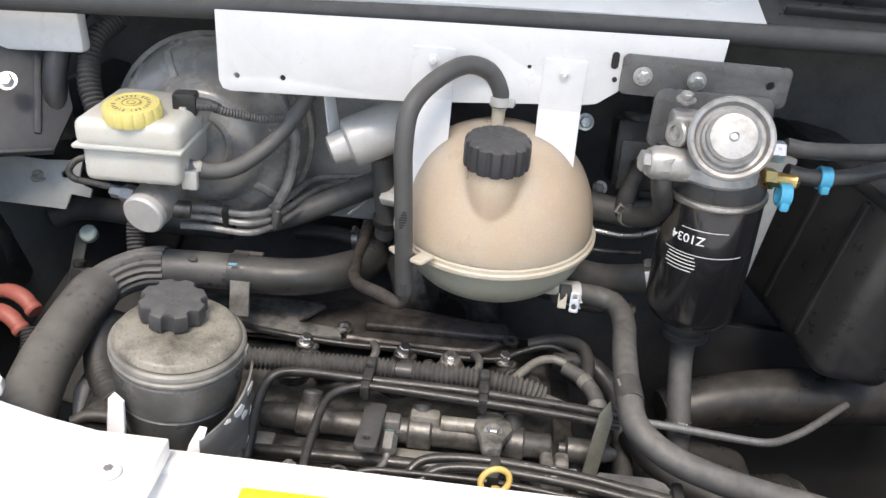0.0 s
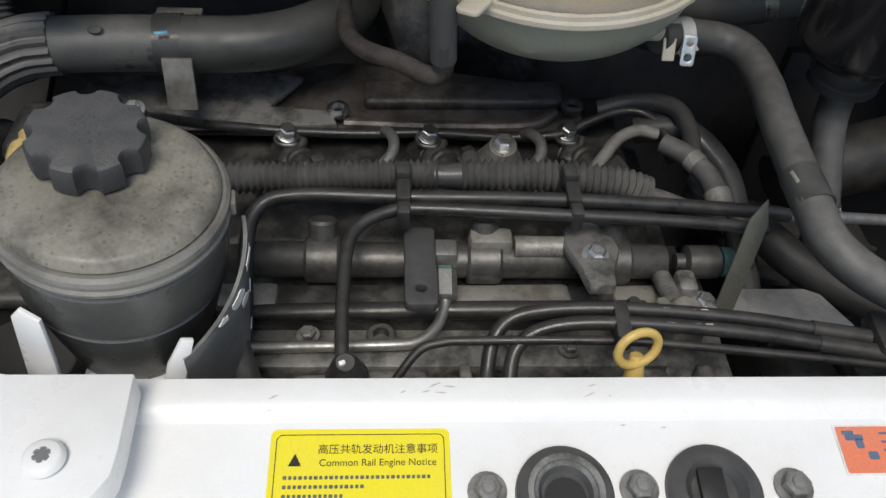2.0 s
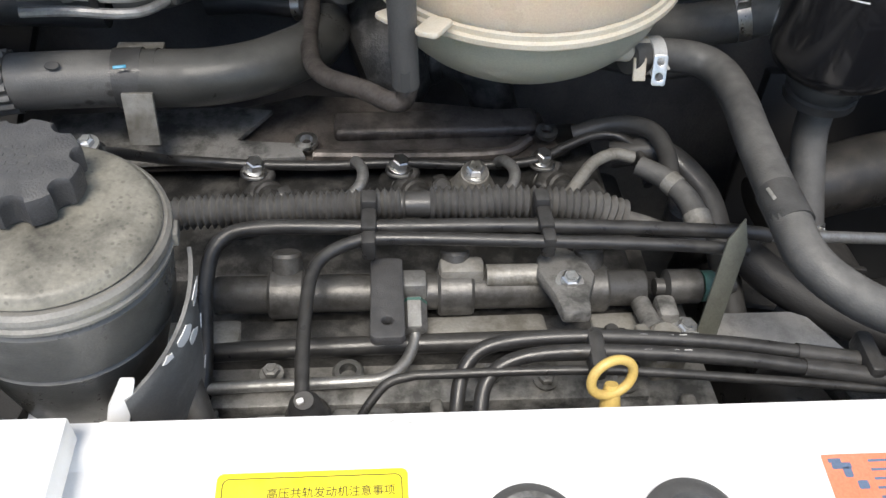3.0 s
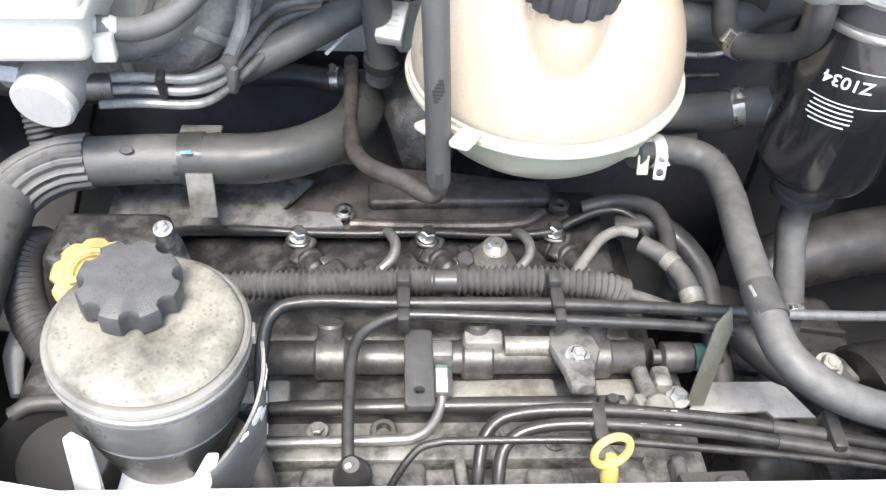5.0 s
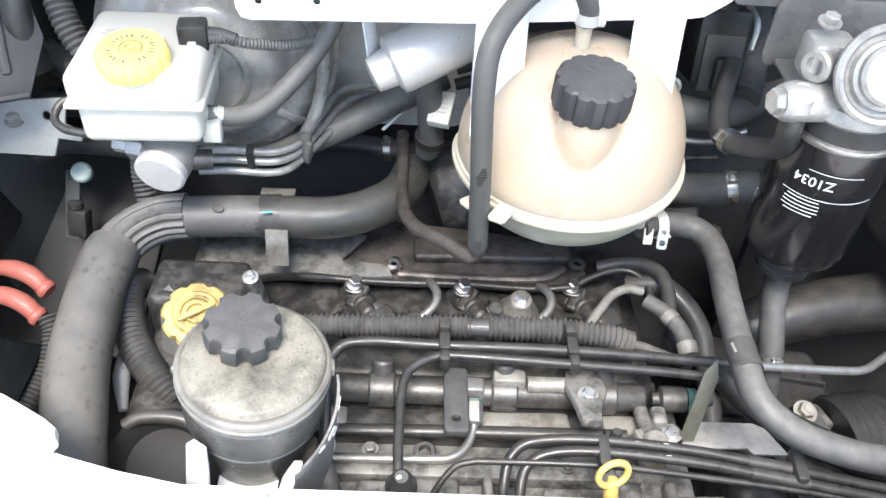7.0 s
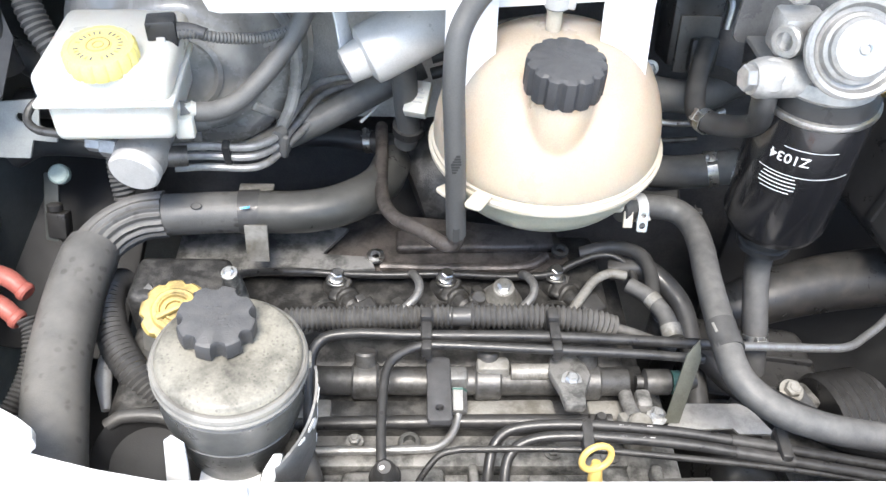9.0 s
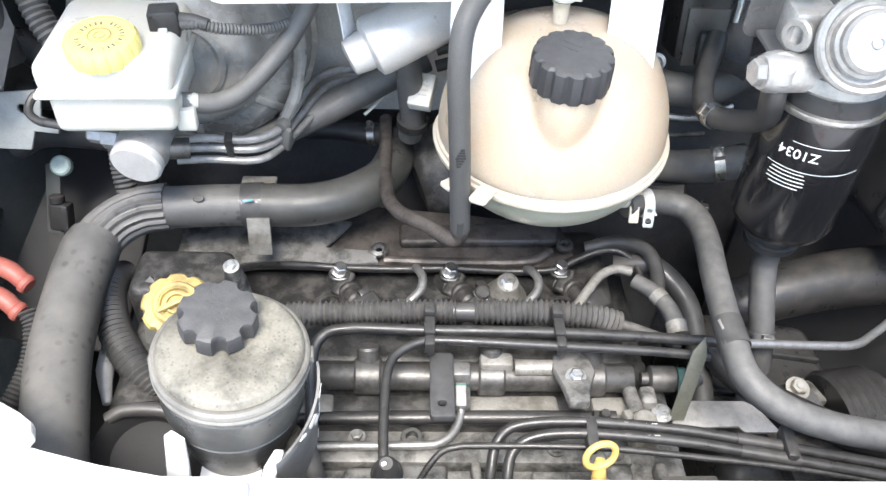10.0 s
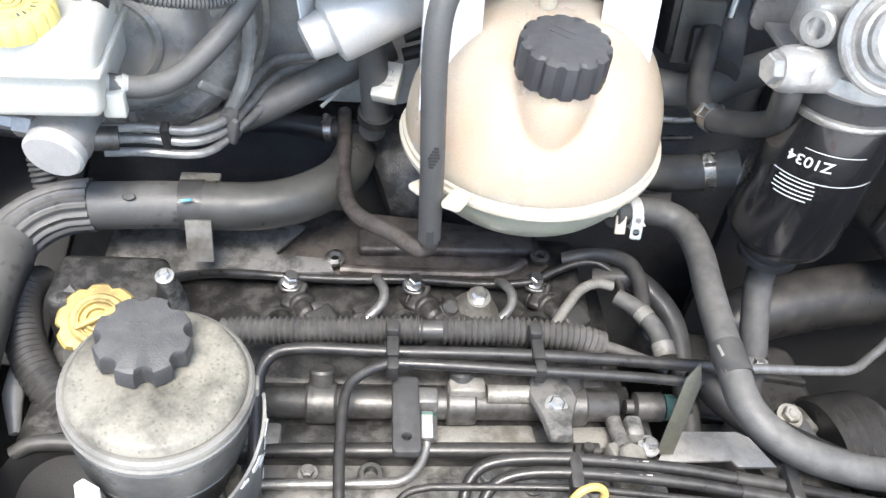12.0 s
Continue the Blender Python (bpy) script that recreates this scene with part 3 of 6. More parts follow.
part("base", block((0.045, 0.020, 0.003), 0.001, pose(-0.008, -0.006, -0.037, 0, 0, 0)), WHITE, cradle)
part("arm", sheet([(-0.014, -0.045), (0.006, -0.045), (0.012, 0.006), (0.014, 0.032), (0.005, 0.037), (-0.001, 0.030)], 0.0025, pose(-0.037, -0.020, 0.007, 0, 0, -18) @ pose(0, 0, 0, 90, 0, 0), 0.0006), WHITE, cradle, "upright white side arm")
part("arm", sheet([(-0.020, -0.038), (0.002, -0.038), (0.009, -0.010), (0.017, 0.017), (0.011, 0.019), (0.002, 0.002), (-0.004, -0.020)], 0.003, pose(0.021, -0.022, 0.0, 0, 0, 14) @ pose(0, 0, 0, 90, 0, 0), 0.001), WHITE, cradle, "curled white lip")
sb = bmesh.new()
rows = []
for k in range(17):
    f = k / 16
    a = radians(-60 + 74 * f)
    ca, sa = math.cos(a), math.sin(a)
    low, high = -0.052 + 0.012 * f, 0.006 + 0.038 * f
    rows.append([sb.verts.new((0.0045 + r * ca, 0.024 + r * sa, z)) for r, z in ((0.0455, low), (0.0475, low), (0.0550, high), (0.0530, high))])
for a, b in zip(rows, rows[1:]):
    for i in range(4):
        sb.faces.new((a[i], a[(i + 1) % 4], b[(i + 1) % 4], b[i]))
sb.faces.new(rows[0][::-1])
sb.faces.new(rows[-1])
bmesh.ops.recalc_face_normals(sb, faces=sb.faces)
strap = part("strap", sb, SCRAPED, cradle, "grey painted band with chipped edges")
chips = random.Random(3)
for a, h, w in ((-34, 0.94, 0.005), (-20, 0.88, 0.009), (-12, 0.70, 0.007), (-2, 0.90, 0.008), (8, 0.78, 0.008), (10, 0.45, 0.006), (5, 0.12, 0.005)):
    f = (a + 60) / 74
    low, high = -0.052 + 0.012 * f, 0.006 + 0.038 * f
    ca, sa = math.cos(radians(a)), math.sin(radians(a))
    r = 0.0478 + 0.0074 * h
    m = facing((0.0045 + r * ca, 0.024 + r * sa, low + (high - low) * h), (ca, sa, -0.15))
    flake = [(w * chips.uniform(0.35, 0.9) * math.cos(q), w * chips.uniform(0.35, 0.8) * math.sin(q)) for q in (2 * math.pi * n / 9 for n in range(9))]
    part("chip", sheet(flake, 0.0005, m, 0), WHITE, strap, "white chipped paint")
hose("steering_hose", [(-0.19, 0.51, 0.84), (-0.180, 0.49, 0.81), (-0.172, 0.475, 0.77), (-0.17, 0.47, 0.70)], 0.0085, RUBBER, "black rubber steering fluid hose beside the reservoir")


# ---- brake fluid reservoir, master cylinder and booster ----
BR = Vector((-0.352, 0.745, 0.985))
brake = thing("brake_fluid_reservoir", "milky white plastic brake fluid reservoir with yellow cap", "fluid reservoir", BR)
bm_ = pose(0, 0, 0, 0, 0, 3)
part("lower_tank", block((0.096, 0.105, 0.038), 0.008, bm_ @ Matrix.Translation((0, 0.014, 0.014)), 4), MILK, brake)
part("flange", block((0.108, 0.120, 0.005), 0.0022, bm_ @ Matrix.Translation((0, 0.014, 0.034))), MILK, brake)
part("upper_tank", block((0.104, 0.116, 0.030), 0.010, bm_ @ Matrix.Translation((0, 0.014, 0.047)), 4), MILK, brake)
part("neck", lathe([(0.024, 0), (0.024, 0.006)], 36, bm_ @ Matrix.Translation((0.001, -0.022, 0.058))), MILK, brake)
ym = bm_ @ pose(0.001, -0.022, 0.060, 8, 0, 0) @ Matrix.Diagonal((0.92, 0.92, 0.80, 1))
yc = part("screw_cap", lathe([(0.026, 0), (0.0305, 0.0005), (0.0308, 0.003), (0.0308, 0.015), (0.0285, 0.019), (0.024, 0.0195), (0.0235, 0.0188), (0.011, 0.0188), (0.0105, 0.020), (0, 0.020)], 96, ym, lobes=16, depth=0.0016), YELLOW, brake, "yellow ribbed cap with dark raised print")
for k in range(26):
    a = 2 * math.pi * k / 26
    if k % 7 != 6:
        part("print_bar", block((0.0015, 0.0040, 0.0005), 0.0001, ym @ pose(0.018 * math.cos(a), 0.018 * math.sin(a), 0.0190, 0, 0, math.degrees(a) - 90)), BLACKMETAL if k % 3 else OLDYELLOW, yc)
for er in (0.0035, 0.0085):
    part("emblem", lathe([(er, 0.0195), (er + 0.0005, 0.0208), (er + 0.0012, 0.0208), (er + 0.0018, 0.0195), (er, 0.0195)], 24, ym), OLDYELLOW, yc)
level_plug = part("level_plug", block((0.024, 0.020, 0.024), 0.003, bm_ @ pose(0.040, 0.018, 0.066, 0, 0, 6)), BLACK, brake, "black level sensor plug")
part("socket", block((0.007, 0.004, 0.006), 0.001, bm_ @ pose(0.040, 0.007, 0.062, 0, 0, 6)), PAD, level_plug, "grey latch window")
part("lead_end", tube([(0.050, 0.020, 0.068), (0.062, 0.020, 0.067), (0.074, 0.018, 0.064)], 0.0055, 14, 4), CAPBLACK, level_plug)
part("outlet", lathe([(0.0065, 0), (0.0065, 0.012), (0.0080, 0.013), (0.0065, 0.017)], 18, along((0.045, -0.010, 0.010), (0.09, 0.0, 0.002))), MILK, brake)
part("tab", block((0.016, 0.010, 0.020), 0.002, bm_ @ Matrix.Translation((0.052, -0.02, -0.002))), MILK, brake)
hose("sensor_lead", [(-0.300, 0.762, 1.050), (-0.285, 0.763, 1.050), (-0.268, 0.766, 1.045), (-0.235, 0.785, 1.036), (-0.205, 0.81, 1.035)], 0.0045, GREYHOSE, "grey corrugated sensor lead from the brake reservoir", "cable", 12, 0.0012, 0.003)
hose("clutch_hose", [(-0.304, 0.736, 0.993), (-0.280, 0.745, 0.987), (-0.258, 0.760, 0.990), (-0.232, 0.785, 1.008), (-0.210, 0.80, 1.035), (-0.196, 0.815, 1.06), (-0.18, 0.86, 1.08)], 0.0085, GREYHOSE, "dark grey rubber fluid hose from brake reservoir")

master = thing("brake_master_cylinder", "cast aluminium brake master cylinder with round end plug", "brake cylinder", (-0.347, 0.718, 0.943))
mm = along((0, 0, 0), (0.03, 0.20, 0.045))
part("body", lathe([(0.015, 0.0), (0.021, 0.004), (0.023, 0.012), (0.023, 0.03), (0.019, 0.034), (0.019, 0.11), (0.03, 0.112), (0.03, 0.12)], 32, mm), ALU, master)
part("end_plug", lathe([(0, -0.0040), (0.0200, -0.0040), (0.0222, -0.0015), (0.0222, 0.006), (0.016, 0.006)], 36, mm), SILVER, master, "bright round aluminium end plug")
part("port", lathe([(0.007, 0), (0.0105, 0.002), (0.0105, 0.016), (0.007, 0.018), (0.007, 0.030), (0.005, 0.032)], 6, along((-0.014, 0.02, 0.010), (-0.07, 0.03, 0.012))), ALU, master)
part("port", lathe([(0.0095, 0), (0.0095, 0.03)], 16, along((0.01, 0.02, 0.0), (0.05, 0.03, -0.004))), DARKSTEEL, master)
part("bleed_port", lathe([(0.008, 0), (0.008, 0.02), (0.005, 0.022)], 12, along((0.0, 0.035, 0.01), (0.0, 0.05, 0.04))), DARKSTEEL, master)
hose("brake_pipe", [(-0.375, 0.742, 0.957), (-0.42, 0.752, 0.957), (-0.440, 0.758, 0.957), (-0.450, 0.768, 0.962), (-0.444, 0.782, 0.970), (-0.42, 0.79, 0.972)], 0.0038, DARKSTEEL, "bright bent metal brake pipe from master cylinder", "pipe", 10)

booster = thing("brake_booster", "large round dusty black brake vacuum booster on the bulkhead, lightened to grey", "brake booster", (-0.322, 0.870, 0.985))
bo = pose(0, 0, 0, 90, 0, 0) @ pose(0, 0, 0, -6, 4, 0)
part("shell", lathe([(0.108, -0.12), (0.110, -0.03), (0.112, -0.010), (0.116, -0.008), (0.116, 0.002), (0.111, 0.004), (0.108, 0.016), (0.100, 0.030), (0.088, 0.039), (0.076, 0.043), (0.070, 0.050), (0.064, 0.062), (0.055, 0.068), (0.03, 0.070), (0, 0.070)], 80, bo), BOOSTER, booster)
for k in range(7):
    a = radians(12 + 360 / 7 * k)
    part("rib", block((0.034, 0.010, 0.006), 0.0028, bo @ pose(0.088 * math.cos(a), 0.088 * math.sin(a), 0.037, 0, 28, math.degrees(a)), 3), BOOSTER, booster)
part("boss_ring", lathe([(0.036, 0.068), (0.038, 0.072), (0.034, 0.075), (0.030, 0.072)], 40, bo), BOOSTER, booster)
part("vacuum_port", lathe([(0.010, 0), (0.010, 0.02), (0.008, 0.022)], 16, bo @ Matrix.Translation((0.05, 0.07, 0.03))), BLACK, booster)
part("cover_fold", tube([(0.085, -0.052, -0.065), (0.10, -0.045, -0.03), (0.105, -0.04, 0.02), (0.09, -0.04, 0.065)], 0.006, 10), BOOSTER, booster)
# three brake pipes running side by side behind the cylinder
for k, (dy, dz) in enumerate(((0.0, 0.0), (0.0, -0.011), (-0.004, -0.021))):
    hose("brake_pipe", [(-0.330, 0.772 + dy, 0.930 + dz), (-0.300, 0.778 + dy, 0.928 + dz), (-0.268, 0.782 + dy, 0.924 + dz), (-0.250, 0.792 + dy, 0.922 + dz), (-0.236, 0.812 + dy + 0.002 * k, 0.922 + dz),
         (-0.215 + 0.006 * k, 0.872 + dy, 0.930 + dz), (-0.200 + 0.008 * k, 0.892 + dy, 0.932 + dz), (-0.172, 0.902 + dy, 0.932 + dz * 1.1), (-0.12, 0.91 + dy, 0.935 + dz)], 0.0038, ALU,
         "thin grey metal brake pipe in a bundle of three", "pipe", 10)
for x, y, rz in ((-0.163, 0.900, 0), (-0.282, 0.780, 0)):
    single("pipe_clip", block((0.007, 0.012, 0.030), 0.002, pose(x, y, 0.917, 12, 0, rz)), BLACK, "black plastic clip holding three brake pipes", "pipe clip")
pipe_clamp = thing("pipe_clamp", "grey rubber-lined clamp joining three brake pipes at the bend", "pipe clamp", (-0.236, 0.808, 0.912))
for k, (dy, dz) in enumerate(((0.0, 0.010), (0.001, -0.001), (0.001, -0.011))):
    part("loop", lathe([(0.0030, -0.006), (0.0066, -0.005), (0.0072, 0.0), (0.0066, 0.005), (0.0030, 0.006)], 16, along((0.0, dy + 0.002 * k, dz), (0.025, dy + 0.06, dz + 0.004))), GREYHOSE, pipe_clamp)
part("bridge", block((0.006, 0.010, 0.026), 0.002, pose(0.003, -0.004, -0.001, 10, 0, 55)), GREYHOSE, pipe_clamp)

# ---- wiper motor and the dark hoses under it ----
motor = thing("wiper_motor", "silver painted cylindrical wiper motor below the white plate", "wiper motor", (-0.152, 0.798, 1.012))
wm = along((0, 0, 0), (0.10, 0.035, 0.042))
part("can", lathe([(0.020, 0), (0.0265, 0.003), (0.0275, 0.008), (0.0275, 0.085), (0.025, 0.09), (0.010, 0.094), (0, 0.094)], 40, wm), SILVER, motor)
part("gearbox", lathe([(0.010, -0.020), (0.016, -0.018), (0.018, -0.004), (0.018, 0.002)], 24, wm), SILVER, motor)
part("rib", block((0.006, 0.03, 0.004), 0.001, wm @ Matrix.Translation((0, 0, -0.006))), ALU, motor)
part("mount", sheet([(-0.010, -0.006), (0.010, -0.006), (0.007, 0.05), (-0.009, 0.05)], 0.002, pose(-0.016, 0.012, 0.0, 80, 0, 60)), WHITE, motor, "white folded mounting strip")
hose("heater_hose", [(-0.118, 0.83, 0.99), (-0.116, 0.832, 0.965), (-0.114, 0.842, 0.93), (-0.112, 0.85, 0.905), (-0.115, 0.86, 0.88)], 0.0125, GREYHOSE, "black rubber hose dropping from under the wiper motor")
single("hose_collar", tube([(-0.112, 0.850, 0.907), (-0.1125, 0.852, 0.898)], 0.0165, 18, 2), BLACK, "black collar at the hose end", "collar")
hose("vacuum_hose", [(-0.29, 0.85, 0.88), (-0.245, 0.85, 0.89), (-0.20, 0.865, 0.905), (-0.15, 0.885, 0.925), (-0.10, 0.905, 0.945)], 0.015, GREYHOSE, "thick black rubber hose behind the brake pipes")
hose("white_lead", [(-0.163, 0.874, 0.894), (-0.15, 0.88, 0.905), (-0.138, 0.888, 0.917)], 0.0018, MILK, "white plastic lead beside the hose", "cable")
plug = thing("wire_connector", "white plastic wire connector near the coolant tank", "connector", (-0.103, 0.832, 0.949))
part("body", block((0.022, 0.034, 0.014), 0.0015, pose(0, 0, 0, 35, 0, -15)), MILK, plug)
for k in range(3):
    part("print_bar", block((0.013, 0.0016, 0.0004), 0.0001, pose(0, 0, 0, 35, 0, -15) @ Matrix.Translation((0, -0.006 + 0.005 * k, 0.0070))), PAD, plug)
part("latch", block((0.008, 0.004, 0.003), 0.0006, pose(0, 0.002, 0.010, -40, 0, -15)), MILK, plug)
clamp((-0.157, 0.915, 0.841), (1, -0.2, 0.2), 0.012, 0.008, ear=(0, -0.4, 1))
hose("heater_hose", [(-0.24, 0.93, 0.835), (-0.20, 0.925, 0.84), (-0.157, 0.915, 0.841), (-0.11, 0.90, 0.85)], 0.0115, RUBBER, "black rubber heater hose behind the engine")
for k in range(3):
    hose("wire_loom", [(-0.09, 0.87, 0.955 + 0.018 * k), (-0.05, 0.875, 0.965 + 0.018 * k), (0.0, 0.88, 0.972 + 0.018 * k)], 0.006, BLACK, "black taped wire loom behind the tank", "cable")


# ---- charge air hose across the bay ----
air = thing("charge_air_hose", "dusty grey rubber charge air hose with a ribbed bend", "hose", (-0.3, 0.75, 0.86))
o = Vector((-0.3, 0.75, 0.86))
rel = lambda pts: [Vector(p) - o for p in pts]
part("elbow_hose", tube(rel([(-0.130, 0.88, 0.838), (-0.138, 0.835, 0.848), (-0.152, 0.803, 0.856), (-0.180, 0.779, 0.858), (-0.216, 0.768, 0.858), (-0.268, 0.767, 0.858)]), 0.0210, 24), ELBOW, air, "dark oily rubber elbow")
part("elbow_ridge", tube(rel([(-0.2455, 0.7675, 0.858), (-0.2485, 0.7675, 0.858)]), 0.0215, 26, 2), ELBOW, air)
part("upper_pipe", tube(rel([(-0.262, 0.767, 0.858), (-0.300, 0.764, 0.859), (-0.330, 0.760, 0.860), (-0.358, 0.760, 0.858)]), 0.0205, 24), CHARGE, air)
part("ribbed_bend", tube(rel([(-0.345, 0.760, 0.860), (-0.368, 0.758, 0.857), (-0.390, 0.749, 0.851), (-0.404, 0.733, 0.846), (-0.410, 0.715, 0.842)]), 0.0218, 90, 8, flutes=18, flute_depth=0.0012), CHARGE, air, "rubber bend with lengthwise ribs")
part("lower_hose", tube(rel([(-0.4085, 0.728, 0.845), (-0.411, 0.712, 0.842), (-0.412, 0.671, 0.836), (-0.405, 0.602, 0.830), (-0.391, 0.544, 0.826), (-0.376, 0.485, 0.815), (-0.365, 0.43, 0.77)]), [0.0245, 0.0265, 0.026, 0.026, 0.026, 0.026, 0.026], 26), CHARGE, air)
part("joint", tube(rel([(-0.256, 0.768, 0.858), (-0.276, 0.7665, 0.858)]), 0.0218, 26, 2), RUBBER, air, "dark band round the pipe joint")
part("mark", block((0.009, 0.0022, 0.001), 0.0003, pose(0.034, -0.0025, 0.0190, 42, 0, 12)), BLUE, air, "blue paint mark")
for px, py, pz, w in ((-0.012, -0.0005, 0.0188, 1.0),):
    part("stain", lathe([(0, 0), (0.0035 * w, 0), (0.003 * w, 0.0008), (0, 0.001)], 10, pose(px, py, pz, 35, 0, 0) @ Matrix.Diagonal((1.6, 1, 1, 1))), RUBBER, air, "dark oil spot")
hb = thing("hose_bracket", "pale metal bracket holding the charge air hose", "bracket", (-0.262, 0.745, 0.84))
part("strap", block((0.022, 0.004, 0.040), 0.001, pose(0.004, -0.004, 0.0, -12, 0, 0)), PALE, hb)
part("saddle", block((0.034, 0.012, 0.004), 0.001, pose(0, 0.044, 0.030, 0, 0, 0)), PALE, hb)


# ---- engine ----
engine = thing("engine", "dirty aluminium and iron diesel engine block filling the bay", "engine", (-0.05, 0.62, 0.40))
eo = Matrix.Translation((0.05, -0.62, -0.40))
part("block", block((0.46, 0.32, 0.33), 0.012, eo @ Matrix.Translation((-0.10, 0.66, 0.565))), IRON, engine)
part("cylinder_head", block((0.47, 0.17, 0.05), 0.006, eo @ Matrix.Translation((-0.105, 0.555, 0.735))), GREYALU, engine, "dirty grey cast aluminium head")
part("cover", block((0.44, 0.20, 0.045), 0.012, eo @ Matrix.Translation((-0.12, 0.745, 0.745)), 4), IRON, engine)
# Step and rail well: dark iron colour carries the shade of gaps beside the rail.
part("step", block((0.42, 0.028, 0.022), 0.004, eo @ Matrix.Translation((-0.10, 0.588, 0.766))), IRON, engine)
part("rail_well", block((0.43, 0.055, 0.006), 0.002, eo @ Matrix.Translation((-0.10, 0.625, 0.762))), IRON, engine)
part("ledge", block((0.36, 0.022, 0.016), 0.003, eo @ Matrix.Translation((-0.10, 0.545, 0.766))), GREYALU, engine)
for x, w, d, h in ((-0.272, 0.010, 0.046, 0.016), (-0.226, 0.016, 0.040, 0.020), (-0.188, 0.007, 0.052, 0.014), (-0.150, 0.030, 0.036, 0.022), (-0.098, 0.040, 0.044, 0.018),
                   (-0.052, 0.008, 0.050, 0.020), (0.010, 0.034, 0.034, 0.014), (0.066, 0.026, 0.046, 0.022), (0.104, 0.010, 0.050, 0.016)):
    part("rib", block((w, d, h), min(w, h) * 0.3, eo @ pose(x, 0.512, 0.765, 0, 0, 120 * (x % 0.05)), 3), GREYALU, engine)
for x, w in ((-0.215, 0.075), (-0.030, 0.105), (0.072, 0.040)):
    part("shelf", block((w, 0.024, 0.012), 0.004, eo @ pose(x, 0.589, 0.774, -8, 0, 1)), PALE, engine, "pale oil-stained casting")
for k, (x, y, z, r) in enumerate(((-0.108, 0.556, 0.772, 0.010), (0.065, 0.545, 0.77, 0.009), (-0.20, 0.53, 0.77, 0.012), (-0.03, 0.49, 0.77, 0.012), (0.10, 0.49, 0.765, 0.014))):
    part("boss", lathe([(r, -0.02), (r, 0.006), (r - 0.0015, 0.0075), (r * 0.55, 0.0075), (r * 0.5, 0.001), (0, 0.001)], 24, eo @ Matrix.Translation((x, y, z))), GREYALU, engine)
for k in range(4):
    x = -0.215 + 0.115 * k
    part("injector_well", lathe([(0.019, -0.02), (0.019, 0.010), (0.017, 0.012), (0.012, 0.012), (0.012, 0.0), (0, 0.0)], 28, eo @ Matrix.Translation((x + 0.025, 0.708, 0.768))), IRON, engine)

shield = thing("heat_shield", "brown rusty pressed heat shield behind the injectors", "heat shield", (-0.13, 0.80, 0.785))
part("plate", sheet([(-0.215, -0.045), (0.165, -0.043), (0.190, -0.02), (0.180, 0.02), (0.08, 0.035), (-0.02, 0.045), (-0.10, 0.020), (-0.215, 0.012)], 0.004, pose(0, 0, 0, 6, 0, 0), 0.001), SHIELD, shield)
part("pressing", block((0.17, 0.028, 0.012), 0.005, pose(0.09, 0.0, 0.008, 6, 0, 2), 3), SHIELD, shield)
part("rib", tube([(-0.01, -0.036, 0.004), (0.07, -0.038, 0.004), (0.14, -0.036, 0.005), (0.165, -0.022, 0.008)], 0.005, 10), SHIELD, shield)
single("pale_gasket_plate", sheet([(-0.10, -0.022), (0.105, -0.012), (0.098, 0.004), (0.05, 0.008), (0.075, 0.045), (0.04, 0.05), (-0.10, 0.04)], 0.005, pose(-0.250, 0.766, 0.792, 5, 0, 0), 0.001), GREYALU,
       "grey oil-stained metal plate under the charge hose", "cover plate")
for x, y, z in ((-0.145, 0.769, 0.800), (0.049, 0.780, 0.800)):
    collar = single("shield_grommet", lathe([(0.005, 0), (0.009, 0), (0.009, 0.004), (0.005, 0.005), (0.0035, 0.001), (0.005, 0)], 20, pose(x, y, z - 0.003, 8, 0, 0)), STEEL if x < 0 else DARKSTEEL, "steel grommet in the heat shield", "grommet")

# injectors with bolts, return line and small pipes
INJ = [(-0.184, 0.746, 0.795), (-0.072, 0.747, 0.795), (0.042, 0.754, 0.795)]
for x, y, z in INJ:
    inj = thing("fuel_injector", "oily black fuel injector with a bright clamp bolt", "fuel injector", (x, y, z - 0.015))
    part("body", lathe([(0.013, -0.02), (0.013, 0.004), (0.0105, 0.006), (0.0105, 0.018), (0.0085, 0.020), (0.0085, 0.040), (0.005, 0.043)], 20, along((0.003, -0.004, -0.008), (0.022, -0.044, 0.008))), IRON, inj)
    part("connector", block((0.026, 0.022, 0.017), 0.004, pose(0.030, -0.044, 0.006, 20, 0, 35), 3), BLACK, inj)
    part("latch", block((0.010, 0.008, 0.006), 0.0015, pose(0.026, -0.036, 0.016, 20, 0, 35)), BLACK, inj)
    part("collar", lathe([(0.011, 0), (0.0125, 0.002), (0.0125, 0.007), (0.011, 0.009)], 20, along((0.010, -0.018, -0.001), (0.022, -0.044, 0.008))), DARKSTEEL, inj)
    part("clamp_arm", block((0.015, 0.030, 0.008), 0.003, pose(0.004, -0.012, 0.004, 12, 0, -25), 3), IRON, inj)
    part("clip", tube([(-0.008, 0.004, 0.010), (-0.0095, -0.006, 0.010), (-0.004, -0.012, 0.010), (0.006, -0.012, 0.010), (0.0095, -0.005, 0.010)], 0.0014, 8), STEEL, inj, "bright spring wire clip")
    part("head", join(hexagon(0.0068, 0.008), lathe([(0.0088, -0.002), (0.0088, 0.0), (0.0075, 0.0008)], 18)), STEEL, inj, "bright hex bolt head").matrix_local = pose(0, 0, 0.011, 14, 6, 20)
